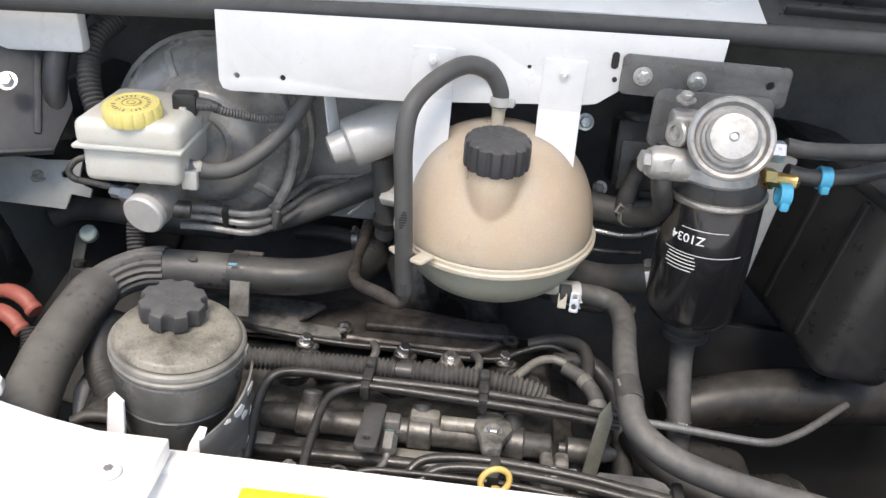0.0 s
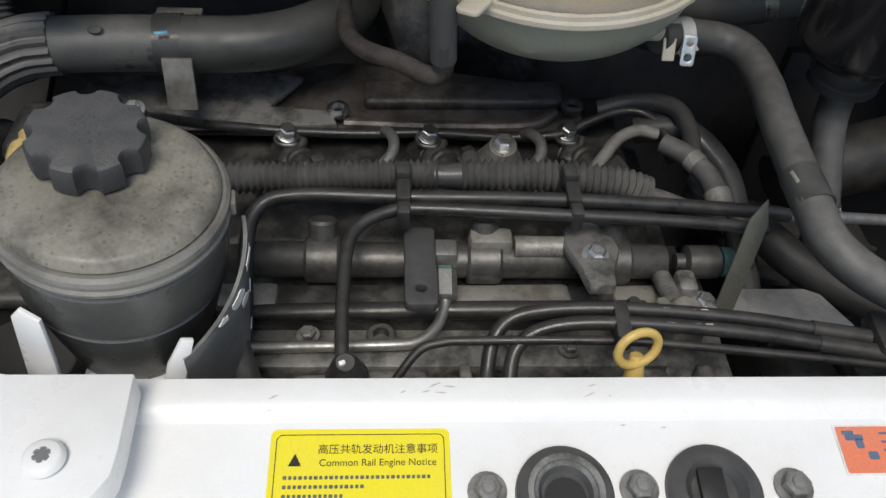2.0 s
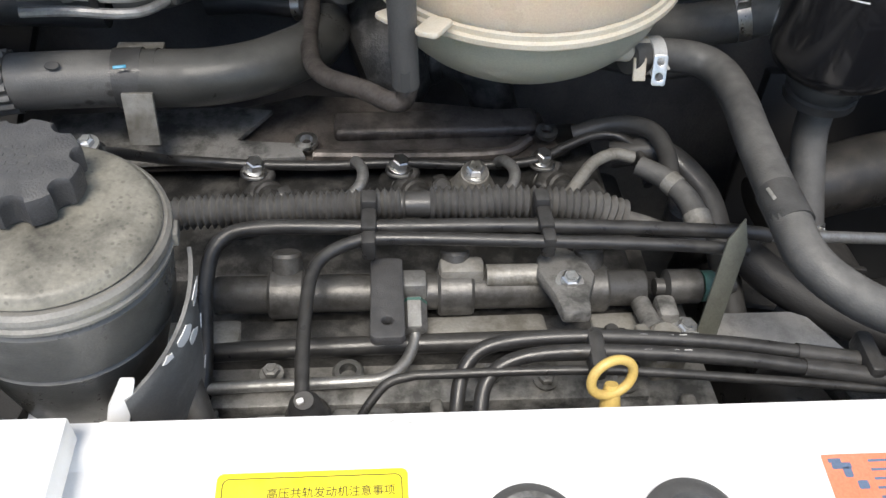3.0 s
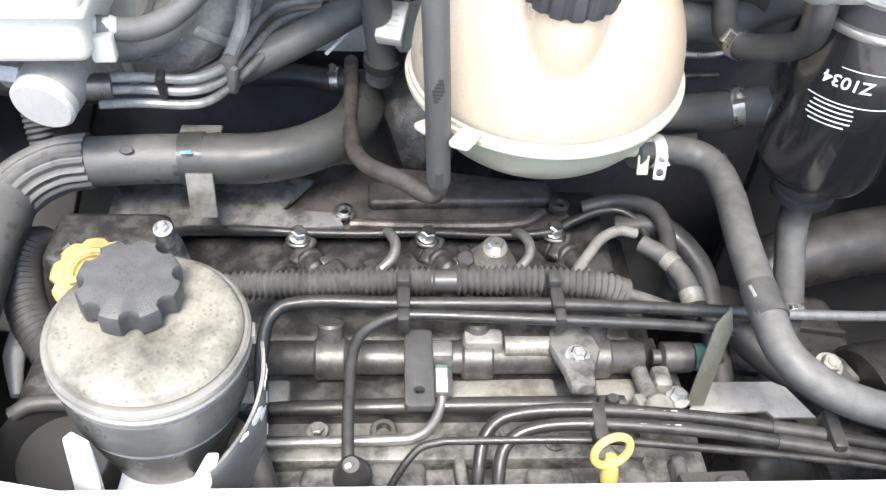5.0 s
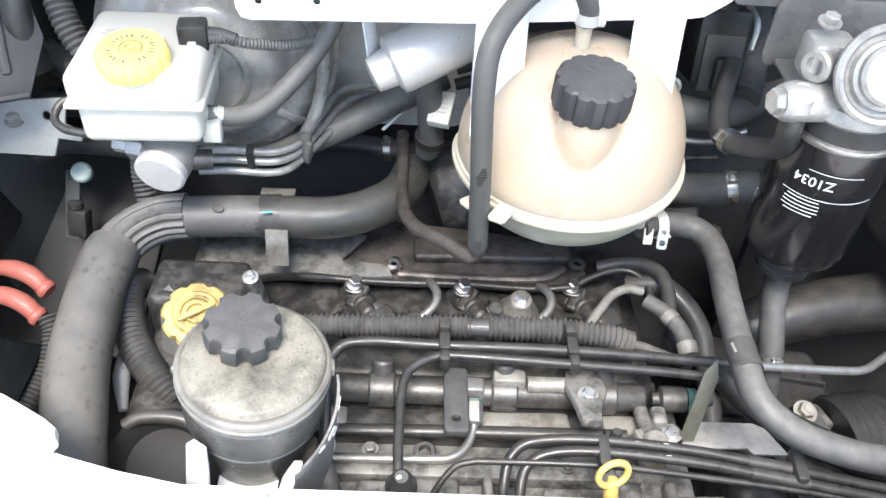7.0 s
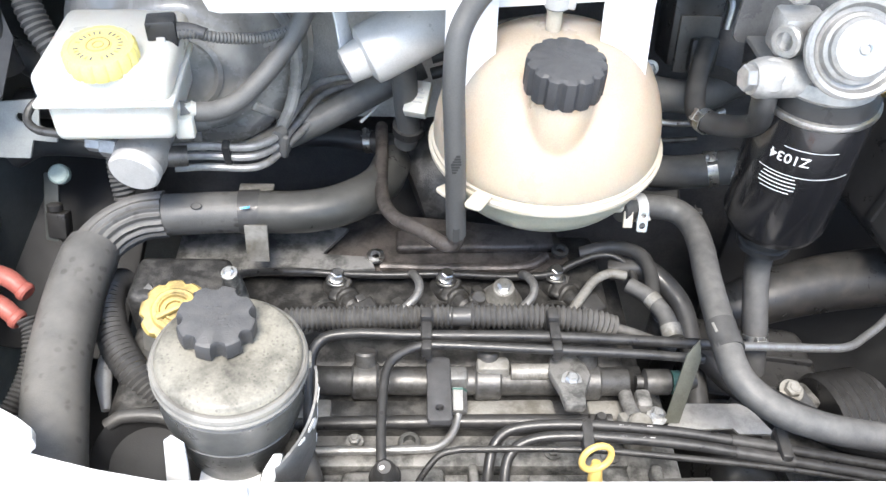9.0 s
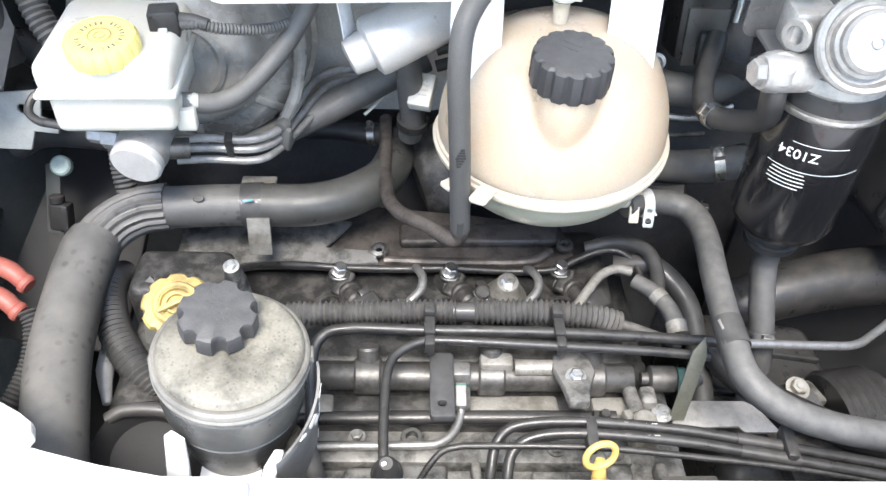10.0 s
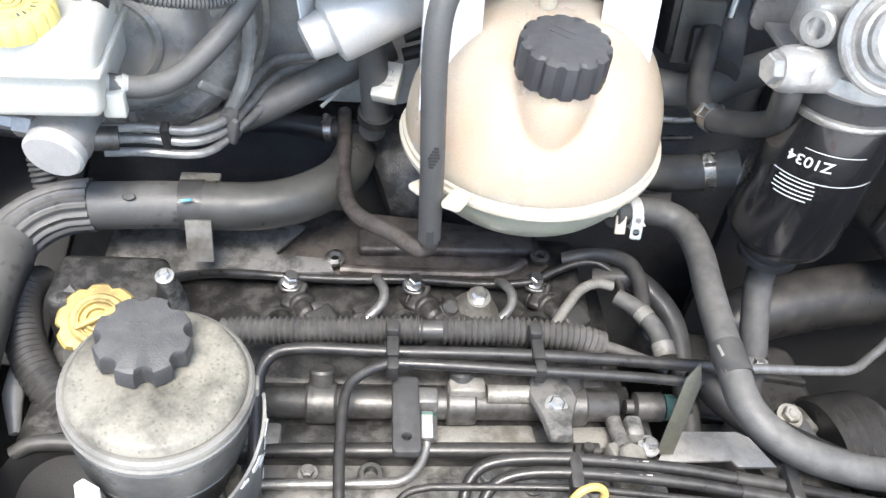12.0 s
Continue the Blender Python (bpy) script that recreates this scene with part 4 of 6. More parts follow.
hose("fuel_return_line", [(-0.268, 0.662, 0.868), (-0.262, 0.690, 0.848), (-0.245, 0.735, 0.808), (-0.215, 0.748, 0.795), (-0.184, 0.750, 0.791), (-0.13, 0.752, 0.788), (-0.072, 0.752, 0.790),
     (-0.01, 0.752, 0.787), (0.036, 0.752, 0.791), (0.060, 0.760, 0.798), (0.085, 0.767, 0.804), (0.105, 0.764, 0.805), (0.119, 0.748, 0.80), (0.121, 0.72, 0.79)], 0.0040, PIPE, "thin black rubber fuel return line over the injectors")
bolt((-0.017, 0.711, 0.812), (0, -0.3, 1), 0.0068, label="bright hex bolt on a grey pedestal")
single("bolt_pedestal", lathe([(0.023, -0.034), (0.018, -0.022), (0.0115, -0.005), (0.0105, 0.0)], 24, facing((-0.017, 0.711, 0.812), (0, -0.3, 1))), PALE, "grey cast pedestal beside the injectors", "pedestal")
bolt((-0.266, 0.661, 0.876), (0, -0.3, 1), 0.0048, label="small bright bolt behind the steering reservoir")
single("bolt_post", lathe([(0.011, -0.08), (0.010, -0.02), (0.007, -0.002), (0.006, 0.0)], 20, facing((-0.266, 0.661, 0.8745), (0, -0.25, 1))), GREYALU, "grey cast post behind the steering reservoir", "post")
for x in (-0.105, 0.009):
    hose("glow_plug_pipe", [(x - 0.002, 0.752, 0.790), (x, 0.738, 0.802), (x + 0.005, 0.722, 0.806), (x + 0.003, 0.708, 0.803), (x - 0.010, 0.694, 0.797), (x - 0.022, 0.684, 0.785)], 0.0044, DULLSTEEL, "short bright bent fuel pipe between injectors", "pipe", 12)
hose("glow_plug_pipe", [(0.108, 0.733, 0.808), (0.092, 0.732, 0.812), (0.075, 0.722, 0.812), (0.060, 0.702, 0.811), (0.046, 0.682, 0.806), (0.04, 0.67, 0.795)], 0.0048, PALE, "pale bent fuel pipe at the end injector", "pipe", 12)
for x, y in ((-0.125, 0.697), (-0.03, 0.692), (-0.045, 0.715)):
    single("wire_plug", join(lathe([(0.0075, 0), (0.0075, 0.014), (0.006, 0.016)], 14, pose(x, y, 0.788, 25, 20, 0)), block((0.010, 0.018, 0.010), 0.002, pose(x + 0.006, y + 0.008, 0.79, 0, 0, 30))), DARKSTEEL, "dark oily sensor plug by the injectors", "sensor plug")

conduit = thing("corrugated_conduit", "dusty black corrugated plastic wiring conduit along the engine", "conduit")
part("conduit_length", tube([(-0.230, 0.652, 0.820), (-0.217, 0.654, 0.825), (-0.151, 0.656, 0.826), (-0.094, 0.6565, 0.828), (-0.070, 0.6562, 0.8285)], 0.0100, 18, 8, 0.0034, 0.0047), CONDUIT, conduit)
part("joint_sleeve", tube([(-0.074, 0.6562, 0.8285), (-0.064, 0.656, 0.8287), (-0.052, 0.656, 0.829)], 0.0090, 18, 4), RUBBER, conduit, "smooth dark tape over the joint")
part("conduit_length", tube([(-0.054, 0.656, 0.829), (-0.020, 0.6565, 0.829), (0.004, 0.657, 0.829), (0.056, 0.655, 0.825), (0.080, 0.653, 0.818)], 0.0104, 18, 8, 0.0036, 0.0049), CONDUIT, conduit)
hose("wire_harness", [(0.075, 0.654, 0.819), (0.095, 0.651, 0.814), (0.118, 0.648, 0.806), (0.140, 0.648, 0.796)], 0.0052, HOSE, "taped black wire bundle leaving the conduit", "cable")
joint = thing("taped_joint", "dusty taped wire joint with a pale band", "cable")
part("tape", tube([(0.106, 0.712, 0.816), (0.122, 0.698, 0.815), (0.134, 0.678, 0.812), (0.139, 0.655, 0.806)], [0.0078, 0.0082, 0.0085, 0.009], 16), HOSE, joint)
part("band", tube([(0.1245, 0.6955, 0.815), (0.129, 0.688, 0.814)], 0.0088, 16, 2), PALE, joint, "pale tape band")
part("end", tube([(0.1375, 0.664, 0.809), (0.139, 0.652, 0.805)], 0.0098, 16, 2), PALE, joint, "pale dusty end")
hose("wire_loom", [(0.07, 0.775, 0.80), (0.10, 0.772, 0.812), (0.125, 0.755, 0.818), (0.132, 0.73, 0.815), (0.128, 0.70, 0.812)], 0.0072, RUBBER, "black rubber loop at the end injector", "cable")

hose("fuel_pipe", [(-0.196, 0.52, 0.76), (-0.194, 0.56, 0.79), (-0.196, 0.60, 0.812), (-0.190, 0.626, 0.824), (-0.165, 0.633, 0.830), (-0.095, 0.630, 0.832), (0.021, 0.629, 0.832), (0.149, 0.628, 0.825), (0.175, 0.628, 0.821)], 0.0050, PIPE, "black coated fuel pipe along the engine", "pipe")
hose("metal_tube", [(0.17, 0.630, 0.818), (0.195, 0.634, 0.815), (0.283, 0.645, 0.800), (0.312, 0.652, 0.795), (0.335, 0.668, 0.790), (0.365, 0.69, 0.79), (0.42, 0.74, 0.79)], 0.0042, DULLSTEEL, "bright bent metal tube toward the wing", "pipe")
hose("fuel_pipe", [(-0.128, 0.498, 0.812), (-0.130, 0.512, 0.82), (-0.131, 0.549, 0.825), (-0.129, 0.588, 0.829), (-0.121, 0.604, 0.832), (-0.103, 0.614, 0.834), (-0.080, 0.616, 0.835), (0.018, 0.611, 0.835), (0.10, 0.609, 0.832), (0.150, 0.607, 0.828)], 0.0042, PIPE, "glossy black fuel pipe curving over the rail", "pipe")
boot = thing("pipe_boot", "black rubber boot where the fuel pipe enters", "boot", (-0.127, 0.500, 0.816))
part("sleeve", lathe([(0.0115, -0.04), (0.0115, -0.004), (0.0098, 0.0), (0.0088, 0.010), (0.0066, 0.013), (0.0052, 0.018)], 20, pose(0, 0, 0, 15, 0, 0)), RUBBER, boot)
part("ring", lathe([(0.0115, -0.010), (0.0130, -0.008), (0.0115, -0.006)], 20, pose(0, 0, 0, 15, 0, 0)), BLACK, boot)
part("tip", block((0.004, 0.003, 0.008), 0.0010, pose(-0.002, -0.005, 0.016, 20, 0, 20)), WHITE, boot, "small white tag")
for x in (-0.094, 0.020):
    clipt = thing("pipe_clip", "black plastic clip tying conduit and pipes", "pipe clip", (x, 0.63, 0.83))
    part("saddle", block((0.010, 0.020, 0.006), 0.002, Matrix.Translation((0, 0.0, 0.0075))), BLACK, clipt)
    part("loop", block((0.011, 0.014, 0.016), 0.003, Matrix.Translation((0, 0.018, 0.006))), BLACK, clipt)
    part("foot", block((0.009, 0.012, 0.016), 0.002, Matrix.Translation((0, -0.017, 0.002))), BLACK, clipt)

# common rail with its fittings
rail = thing("common_fuel_rail", "oily grey steel common fuel rail with bosses and fittings", "fuel rail", (-0.03, 0.612, 0.79))
part("tube", lathe([(0.0115, -0.165), (0.0125, -0.163), (0.0125, 0.118), (0.0115, 0.120)], 28, pose(0, 0, 0, 0, 90, 0) @ Matrix.Identity(4)), DARKSTEEL, rail)
for x in (-0.118, -0.008, 0.082):
    part("collar", lathe([(0.015, -0.012), (0.0165, -0.010), (0.0165, 0.010), (0.015, 0.012)], 24, pose(x, 0, 0, 0, 90, 0)), DARKSTEEL, rail)
    part("boss", lathe([(0.010, 0), (0.010, 0.018), (0.0085, 0.020)], 20, pose(x, 0.006, 0.006, -28, 0, 0)), DARKSTEEL, rail)
part("sensor", block((0.030, 0.016, 0.020), 0.004, Matrix.Translation((-0.004, 0.004, 0.012))), PALE, rail, "pale rail pressure sensor")
part("sensor_stem", lathe([(0.0075, 0), (0.0075, 0.036)], 18, pose(0.012, 0, 0.014, 0, 90, 0)), PALE, rail)
part("union_nut", hexagon(0.0085, 0.022), DULLSTEEL, rail, "bright hex union nut").matrix_local = along((-0.036, -0.014, 0.006), (-0.036, -0.040, -0.002))
part("elbow", block((0.018, 0.016, 0.020), 0.003, Matrix.Translation((-0.036, -0.004, 0.008))), DULLSTEEL, rail)
part("green_mark", lathe([(0.0087, 0), (0.0087, 0.0018)], 6, along((-0.036, -0.015, 0.006), (-0.036, -0.040, -0.002))), GREENMARK, rail, "green paint mark")
part("end_plug", lathe([(0.006, 0), (0.006, 0.006), (0.012, 0.008), (0.012, 0.030), (0.009, 0.032), (0.0095, 0.036), (0.0095, 0.045), (0.005, 0.056)], 20, pose(0.128, 0, 0, 0, 90, 0)), DARKSTEEL, rail)
part("end_mark", lathe([(0.0108, 0), (0.0108, 0.008)], 20, pose(0.160, 0, 0, 0, 90, 0)), GREENMARK, rail, "green paint ring")
single("rail_bracket", sheet(rounded(-0.0105, -0.045, 0.0105, 0.030, 0.004), 0.007, pose(-0.083, 0.592, 0.808, -6, 0, 0), 0.0015, holes=[(0, -0.030, 0.0035)]), CAPBLACK, "black painted steel bracket over the fuel rail", "bracket")
tri = [(-0.015, 0.022), (-0.006, 0.032), (0.006, 0.032), (0.016, 0.020), (0.019, -0.002), (0.010, -0.026), (0.008, -0.042), (-0.010, -0.042), (-0.012, -0.022), (-0.018, 0.004)]
single("rail_clamp", sheet(tri, 0.010, pose(0.032, 0.600, 0.806, -12, 0, 0), 0.003), GREYALU, "grey cast clamp holding the fuel rail", "clamp")
bolt((0.032, 0.591, 0.8175), (0, -0.2, 1), 0.0062, label="bright hex bolt in the rail clamp")
hose("fuel_pipe", [(-0.205, 0.574, 0.772), (-0.193, 0.576, 0.775), (-0.084, 0.575, 0.780), (0.045, 0.574, 0.783), (0.07, 0.574, 0.783)], 0.0064, PIPE, "dark oily pipe in front of the rail", "pipe")
hose("injection_pipe", [(-0.21, 0.543, 0.778), (-0.175, 0.545, 0.780), (-0.104, 0.546, 0.781), (-0.084, 0.549, 0.781), (-0.072, 0.560, 0.782), (-0.066, 0.575, 0.785), (-0.066, 0.585, 0.79)], 0.0038, DULLSTEEL, "thin bright steel injection pipe", "pipe", 12)
for n_, (dy, dz, lbl) in enumerate(((0.0, 0.0, 0), (-0.011, 0.0, 0))):
    front_line = thing("coolant_line", "glossy black rubber line along the engine front", "hose")
    part("rubber_line", tube([(-0.046 + 0.012 * n_, 0.490 + dy, 0.785), (-0.045 + 0.012 * n_, 0.508 + dy, 0.802), (-0.039 + 0.011 * n_, 0.528 + dy, 0.816), (-0.020 + 0.011 * n_, 0.537 + dy, 0.825), (0.032, 0.5365 + dy, 0.830), (0.104, 0.530 + dy, 0.830), (0.160, 0.522 + dy, 0.827), (0.215, 0.514 + dy, 0.823), (0.33, 0.50 + dy, 0.81)], 0.0044, 16), PIPE, front_line)
    part("joint_sleeve", tube([(0.150, 0.5235 + dy, 0.8275), (0.172, 0.5203 + dy, 0.8262), (0.196, 0.517 + dy, 0.8245)], 0.0052, 16, 4), BLACK, front_line, "dull rubber sleeve over the joint")
    part("printed_line", join(*[block((0.0045, 0.0012, 0.0004), 0.0001, pose(0.062 + 0.0075 * k, 0.5338 - 0.0005 * k + dy, 0.8345, -12, 0, -4)) for k in range(4)]), PAD, front_line, "worn pale print")
hose("wire_lead", [(-0.108, 0.490, 0.785), (-0.101, 0.502, 0.800), (-0.086, 0.516, 0.815), (-0.072, 0.5195, 0.819), (-0.054, 0.520, 0.820), (0.030, 0.517, 0.824), (0.101, 0.511, 0.823), (0.212, 0.500, 0.818), (0.33, 0.49, 0.80)], 0.0028, PIPE, "thin black wire lead along the engine front", "cable", 12)
for x in (0.034, 0.19):
    single("line_clip", block((0.010, 0.030, 0.014), 0.003, pose(x, 0.526 - 0.05 * max(0, x - 0.03), 0.828, 0, 0, -4)), BLACK, "black plastic clip joining two rubber lines", "pipe clip")

dip = thing("oil_dipstick", "bright yellow ring handle of the oil dipstick", "dipstick", (0.034, 0.492, 0.825))
ring = [(0.0118 * math.cos(a), 0, 0.020 + 0.0100 * math.sin(a)) for a in (2 * math.pi * k / 16 for k in range(17))]
rb = tube([(x, z * 0.35 - 0.003 + 0.25 * x, z * 0.98) for x, _, z in ring], 0.0027, 12, 4)
part("ring", rb, DIPYELLOW, dip)
part("stem", lathe([(0.0045, -0.012), (0.006, -0.004), (0.005, 0.006), (0.0035, 0.012)], 16, pose(0.001, 0.0, 0.002, -25, 0, 0)), DIPYELLOW, dip)
part("guide_tube", tube([(0.001, 0.0, -0.008), (0.002, -0.002, -0.03), (0.003, 0.0, -0.08)], 0.0052, 14), BLACK, dip, "black guide tube")

fill = thing("oil_filler_cap", "oily yellow plastic engine oil filler cap", "filler cap", (-0.304, 0.620, 0.872))
fm = pose(0, 0, 0, 22, 8, 0)
part("cap", lathe([(0.022, -0.014), (0.027, -0.012), (0.029, -0.003), (0.027, 0.0), (0.020, 0.001), (0.018, 0.004), (0.013, 0.004), (0.012, 0.001), (0, 0.001)], 90, fm, lobes=9, depth=0.0035), OLDYELLOW, fill)
for fr_ in (0.007, 0.013):
    part("ring", lathe([(fr_, 0.0005), (fr_ + 0.0008, 0.0040), (fr_ + 0.0022, 0.0040), (fr_ + 0.003, 0.0005)], 40, fm), OLDYELLOW, fill)
part("grip", block((0.034, 0.005, 0.007), 0.002, fm @ pose(0, 0, 0.004, 0, 0, 35)), OLDYELLOW, fill)
part("neck", lathe([(0.02, -0.07), (0.02, -0.012)], 24, fm), GREYALU, fill, "grey cast filler neck")

# end plate and upright strip
single("end_plate", sheet([(-0.012, -0.026), (0.050, -0.024), (0.054, -0.030), (0.086, -0.030), (0.072, -0.002), (0.062, 0.003), (0.010, 0.003)], 0.003, pose(0.128, 0.592, 0.778, 0, 0, 0)), ALU, "pale dirty metal plate at the engine end", "bracket")
single("upright_strip", sheet([(-0.008, 0), (0.006, 0), (0.016, 0.066), (0.012, 0.084), (0.003, 0.070)], 0.002, pose(0.124, 0.573, 0.783, 71, 0, 0)), OLIVE, "greenish-grey upright metal strip at the engine end", "bracket")
bolt((0.110, 0.576, 0.787), (0, -0.2, 1), 0.0062, label="dull hex bolt at the engine end")
single("valve_body", join(block((0.014, 0.020, 0.022), 0.004, Matrix.Translation((0.100, 0.590, 0.786))), lathe([(0.0065, -0.03), (0.0065, 0.016), (0.008, 0.018), (0.008, 0.026)], 18, pose(0.086, 0.590, 0.79, 75, 0, 0))), GREYALU, "oil-stained valve body at the end of the rail", "valve")


# ---- fuel filter ----
filt = thing("fuel_filter", "glossy black spin-on fuel filter with white lettering", "fuel filter", (0.211, 0.695, 1.049))
ft = along((0, 0, 0), (0.012, 0.016, -0.30))
FR = 0.0445
part("canister", lathe([(0, 0.006), (FR - 0.002, 0.006), (FR - 0.0003, 0.008), (FR, 0.012), (FR, 0.128), (FR - 0.004, 0.138), (0.030, 0.146), (0.024, 0.148), (0.0, 0.148)], 64, ft), FILTERBLACK, filt)
part("top_seam", lathe([(FR - 0.002, 0.003), (FR + 0.0014, 0.004), (FR + 0.0018, 0.007), (FR + 0.0010, 0.0095), (FR - 0.002, 0.010)], 64, ft), STEEL, filt, "bright rolled top seam")
part("gasket", lathe([(0.030, -0.020), (0.038, -0.018), (0.041, -0.010), (FR - 0.001, -0.002), (FR - 0.001, 0.004)], 48, ft), BLACK, filt, "black gasket ring")
part("drain_collar", lathe([(0.024, 0.145), (0.0255, 0.148), (0.0255, 0.156), (0.022, 0.157), (0.022, 0.161), (0.0245, 0.162), (0.0245, 0.168), (0.015, 0.17)], 32, ft), BLACK, filt)


def wrap(bm, around, height, m, radius):
    """Bends a flat text round the filter's wall, upside down."""
    for v in bm.verts:
        a = radians(around) + v.co.x / radius
        up = v.co.y
        rr = radius + v.co.z + 0.0003
        v.co = m @ Vector((rr * math.cos(a), rr * math.sin(a), height + up))
    return bm


probe = ft.to_3x3().inverted() @ Vector((-0.32, -0.95, 0))
AIM = math.degrees(math.atan2(probe.y, probe.x)) + 11
tm = text_mesh("Z1034", 0.0122, bold=0.00015)
part("lettering", wrap(tm, AIM + 6, 0.036, ft, FR), WHITEINK, filt, "white printed model lettering")
for k in range(6):
    w = (0.042, 0.026, 0.029, 0.030, 0.030, 0.024)[k]
    bar = bmesh.new()
    bmesh.ops.create_grid(bar, x_segments=14, y_segments=1, size=0.5)
    bmesh.ops.transform(bar, matrix=Matrix.Diagonal((w, 0.0010 if k else 0.0007, 1, 1)), verts=bar.verts)
    part("print_line", wrap(bar, AIM + (10 if k else -12), 0.055 + 0.0036 * k if k else 0.030, ft, FR), WHITEINK, filt, "line of tiny white print")
bar = bmesh.new()
bmesh.ops.create_grid(bar, x_segments=30, y_segments=1, size=0.5)
bmesh.ops.transform(bar, matrix=Matrix.Diagonal((0.075, 0.0008, 1, 1)), verts=bar.verts)
part("print_line", wrap(bar, AIM - 14, 0.0555, ft, FR), WHITEINK, filt, "thin white ring line")

head = thing("fuel_primer_pump", "cast aluminium fuel filter head with round hand primer", "primer pump", (0.205, 0.686, 1.066))
part("casting", join(lathe([(0.034, -0.008), (0.038, -0.004), (0.036, 0.006), (0.02, 0.012)], 40), block((0.07, 0.04, 0.03), 0.008, Matrix.Translation((0.0, 0.006, 0.004)))), ALU, head)
part("arm", lathe([(0.014, 0), (0.015, 0.004), (0.015, 0.06), (0.012, 0.066)], 28, along((0.0, -0.006, 0.002), (-0.08, -0.018, 0.006))), ALU, head)
banjo = part("banjo", lathe([(0, -0.013), (0.009, -0.013), (0.0145, -0.006), (0.0145, 0.006), (0.009, 0.013), (0, 0.013)], 28, along((-0.052, -0.014, 0.005), (-0.052, -0.05, 0.06))), ALU, head)
part("nut", hexagon(0.0098, 0.012), ALU, head, "hex banjo bolt").matrix_local = along((-0.060, -0.0155, 0.0055), (-0.10, -0.022, 0.008))
part("port", join(block((0.034, 0.03, 0.032), 0.005, Matrix.Translation((-0.030, 0.010, 0.030))), lathe([(0.012, 0), (0.0125, 0.004), (0.011, 0.006), (0.007, 0.006), (0.007, 0.0)], 24, along((-0.040, -0.004, 0.030), (-0.06, -0.016, 0.031)))), ALU, head)
pn = facing((-0.002, -0.026, 0.036), (-0.12, -0.88, 0.46))
primer = part("primer_body", lathe([(0.020, -0.03), (0.030, -0.008), (0.0345, -0.004), (0.036, 0.0), (0.036, 0.005), (0.034, 0.007), (0.031, 0.006), (0.0285, 0.001), (0.026, 0.0)], 56, pn), ALU, head)
part("primer_button", lathe([(0.0255, 0.0), (0.0245, 0.006), (0.022, 0.0075), (0.0215, 0.0125), (0.019, 0.015), (0.006, 0.016), (0, 0.016)], 48, pn), ALU, primer, "pale primer button")
part("primer_screw", join(lathe([(0.0045, 0.0155), (0.0042, 0.0180), (0.003, 0.0185), (0.0026, 0.0168), (0, 0.0168)], 18, pn)), STEEL, primer)
part("nut", hexagon(0.010, 0.014), STEEL, head, "hex fitting").matrix_local = along((0.036, -0.010, 0.024), (0.06, -0.010, 0.024))
part("fitting", join(hexagon(0.0095, 0.012), lathe([(0.007, 0.012), (0.007, 0.026), (0.0085, 0.03), (0.006, 0.034)], 16)), BRASS, head, "brass hose fitting").matrix_local = along((0.036, -0.012, 0.000), (0.075, -0.006, -0.004))
bolt((0.168, 0.697, 1.122), (0, -0.2, 1), 0.006, label="dull hex bolt on the filter head", mat=ALU)
fb = thing("filter_bracket", "black steel bracket bolting the filter head to the plate", "bracket", (0, 0.757, 0))
part("plate", sheet(rounded(0.116, 1.108, 0.272, 1.146, 0.006), 0.004, pose(0, -0.003, 0, 90, 0, 0), 0.001, holes=[(0.254, 1.128, 0.004)]), BLACKMETAL, fb)
part("drop", sheet(rounded(0.150, 1.060, 0.262, 1.118, 0.010), 0.004, pose(0, -0.0075, 0, 90, 0, 0), 0.001), BLACKMETAL, fb)
part("shelf", block((0.09, 0.05, 0.005), 0.002, Matrix.Translation((0.205, -0.038, 1.066))), BLACKMETAL, fb)
for x in (0.136, 0.186):
    bolt((x, 0.7495, 1.127), (0, -1, 0), 0.0062, label="zinc-plated bolt through the black filter bracket")
hose("fuel_hose", [(0.265, 0.684, 1.070), (0.29, 0.686, 1.066), (0.33, 0.70, 1.066), (0.40, 0.74, 1.07), (0.50, 0.80, 1.06)], 0.0075, RUBBER, "black rubber fuel hose from the filter head")
hose("fuel_hose", [(0.255, 0.675, 1.096), (0.28, 0.675, 1.094), (0.34, 0.69, 1.094), (0.45, 0.72, 1.10)], 0.0075, RUBBER, "black rubber fuel hose from the primer")
for x, y, z in ((0.300, 0.688, 1.066), (0.262, 0.668, 1.054)):
    single("hose_clip", join(lathe([(0.0082, -0.005), (0.0105, -0.005), (0.0105, 0.005), (0.0082, 0.005), (0.0082, -0.005)], 20, pose(x, y, z, 0, 90, 0)), block((0.008, 0.008, 0.008), 0.002, Matrix.Translation((x, y - 0.008, z - 0.008)))), BLUE, "bright blue plastic hose clip by the filter", "hose clip")
hose("drain_hose", [(0.219, 0.702, 0.872), (0.219, 0.696, 0.85), (0.220, 0.676, 0.82), (0.222, 0.660, 0.795), (0.226, 0.65, 0.76)], 0.0120, HOSE, "grey-black rubber hose below the fuel filter", sides=20)
clamp((0.2215, 0.662, 0.797), (0.02, -0.35, -0.6), 0.0122, 0.007, ear=(0, -1, 0.3))
hose("fuel_hose", [(0.155, 0.672, 1.062), (0.158, 0.674, 1.045), (0.166, 0.690, 1.02), (0.160, 0.715, 1.0), (0.145, 0.75, 0.985), (0.150, 0.79, 0.99), (0.17, 0.84, 1.01)], 0.0095, RUBBER, "black rubber fuel hose from the filter banjo")
clamp((0.147, 0.742, 0.987), (-0.3, 1, -0.2), 0.0098, 0.008, ear=(-0.6, -0.6, 0.6))

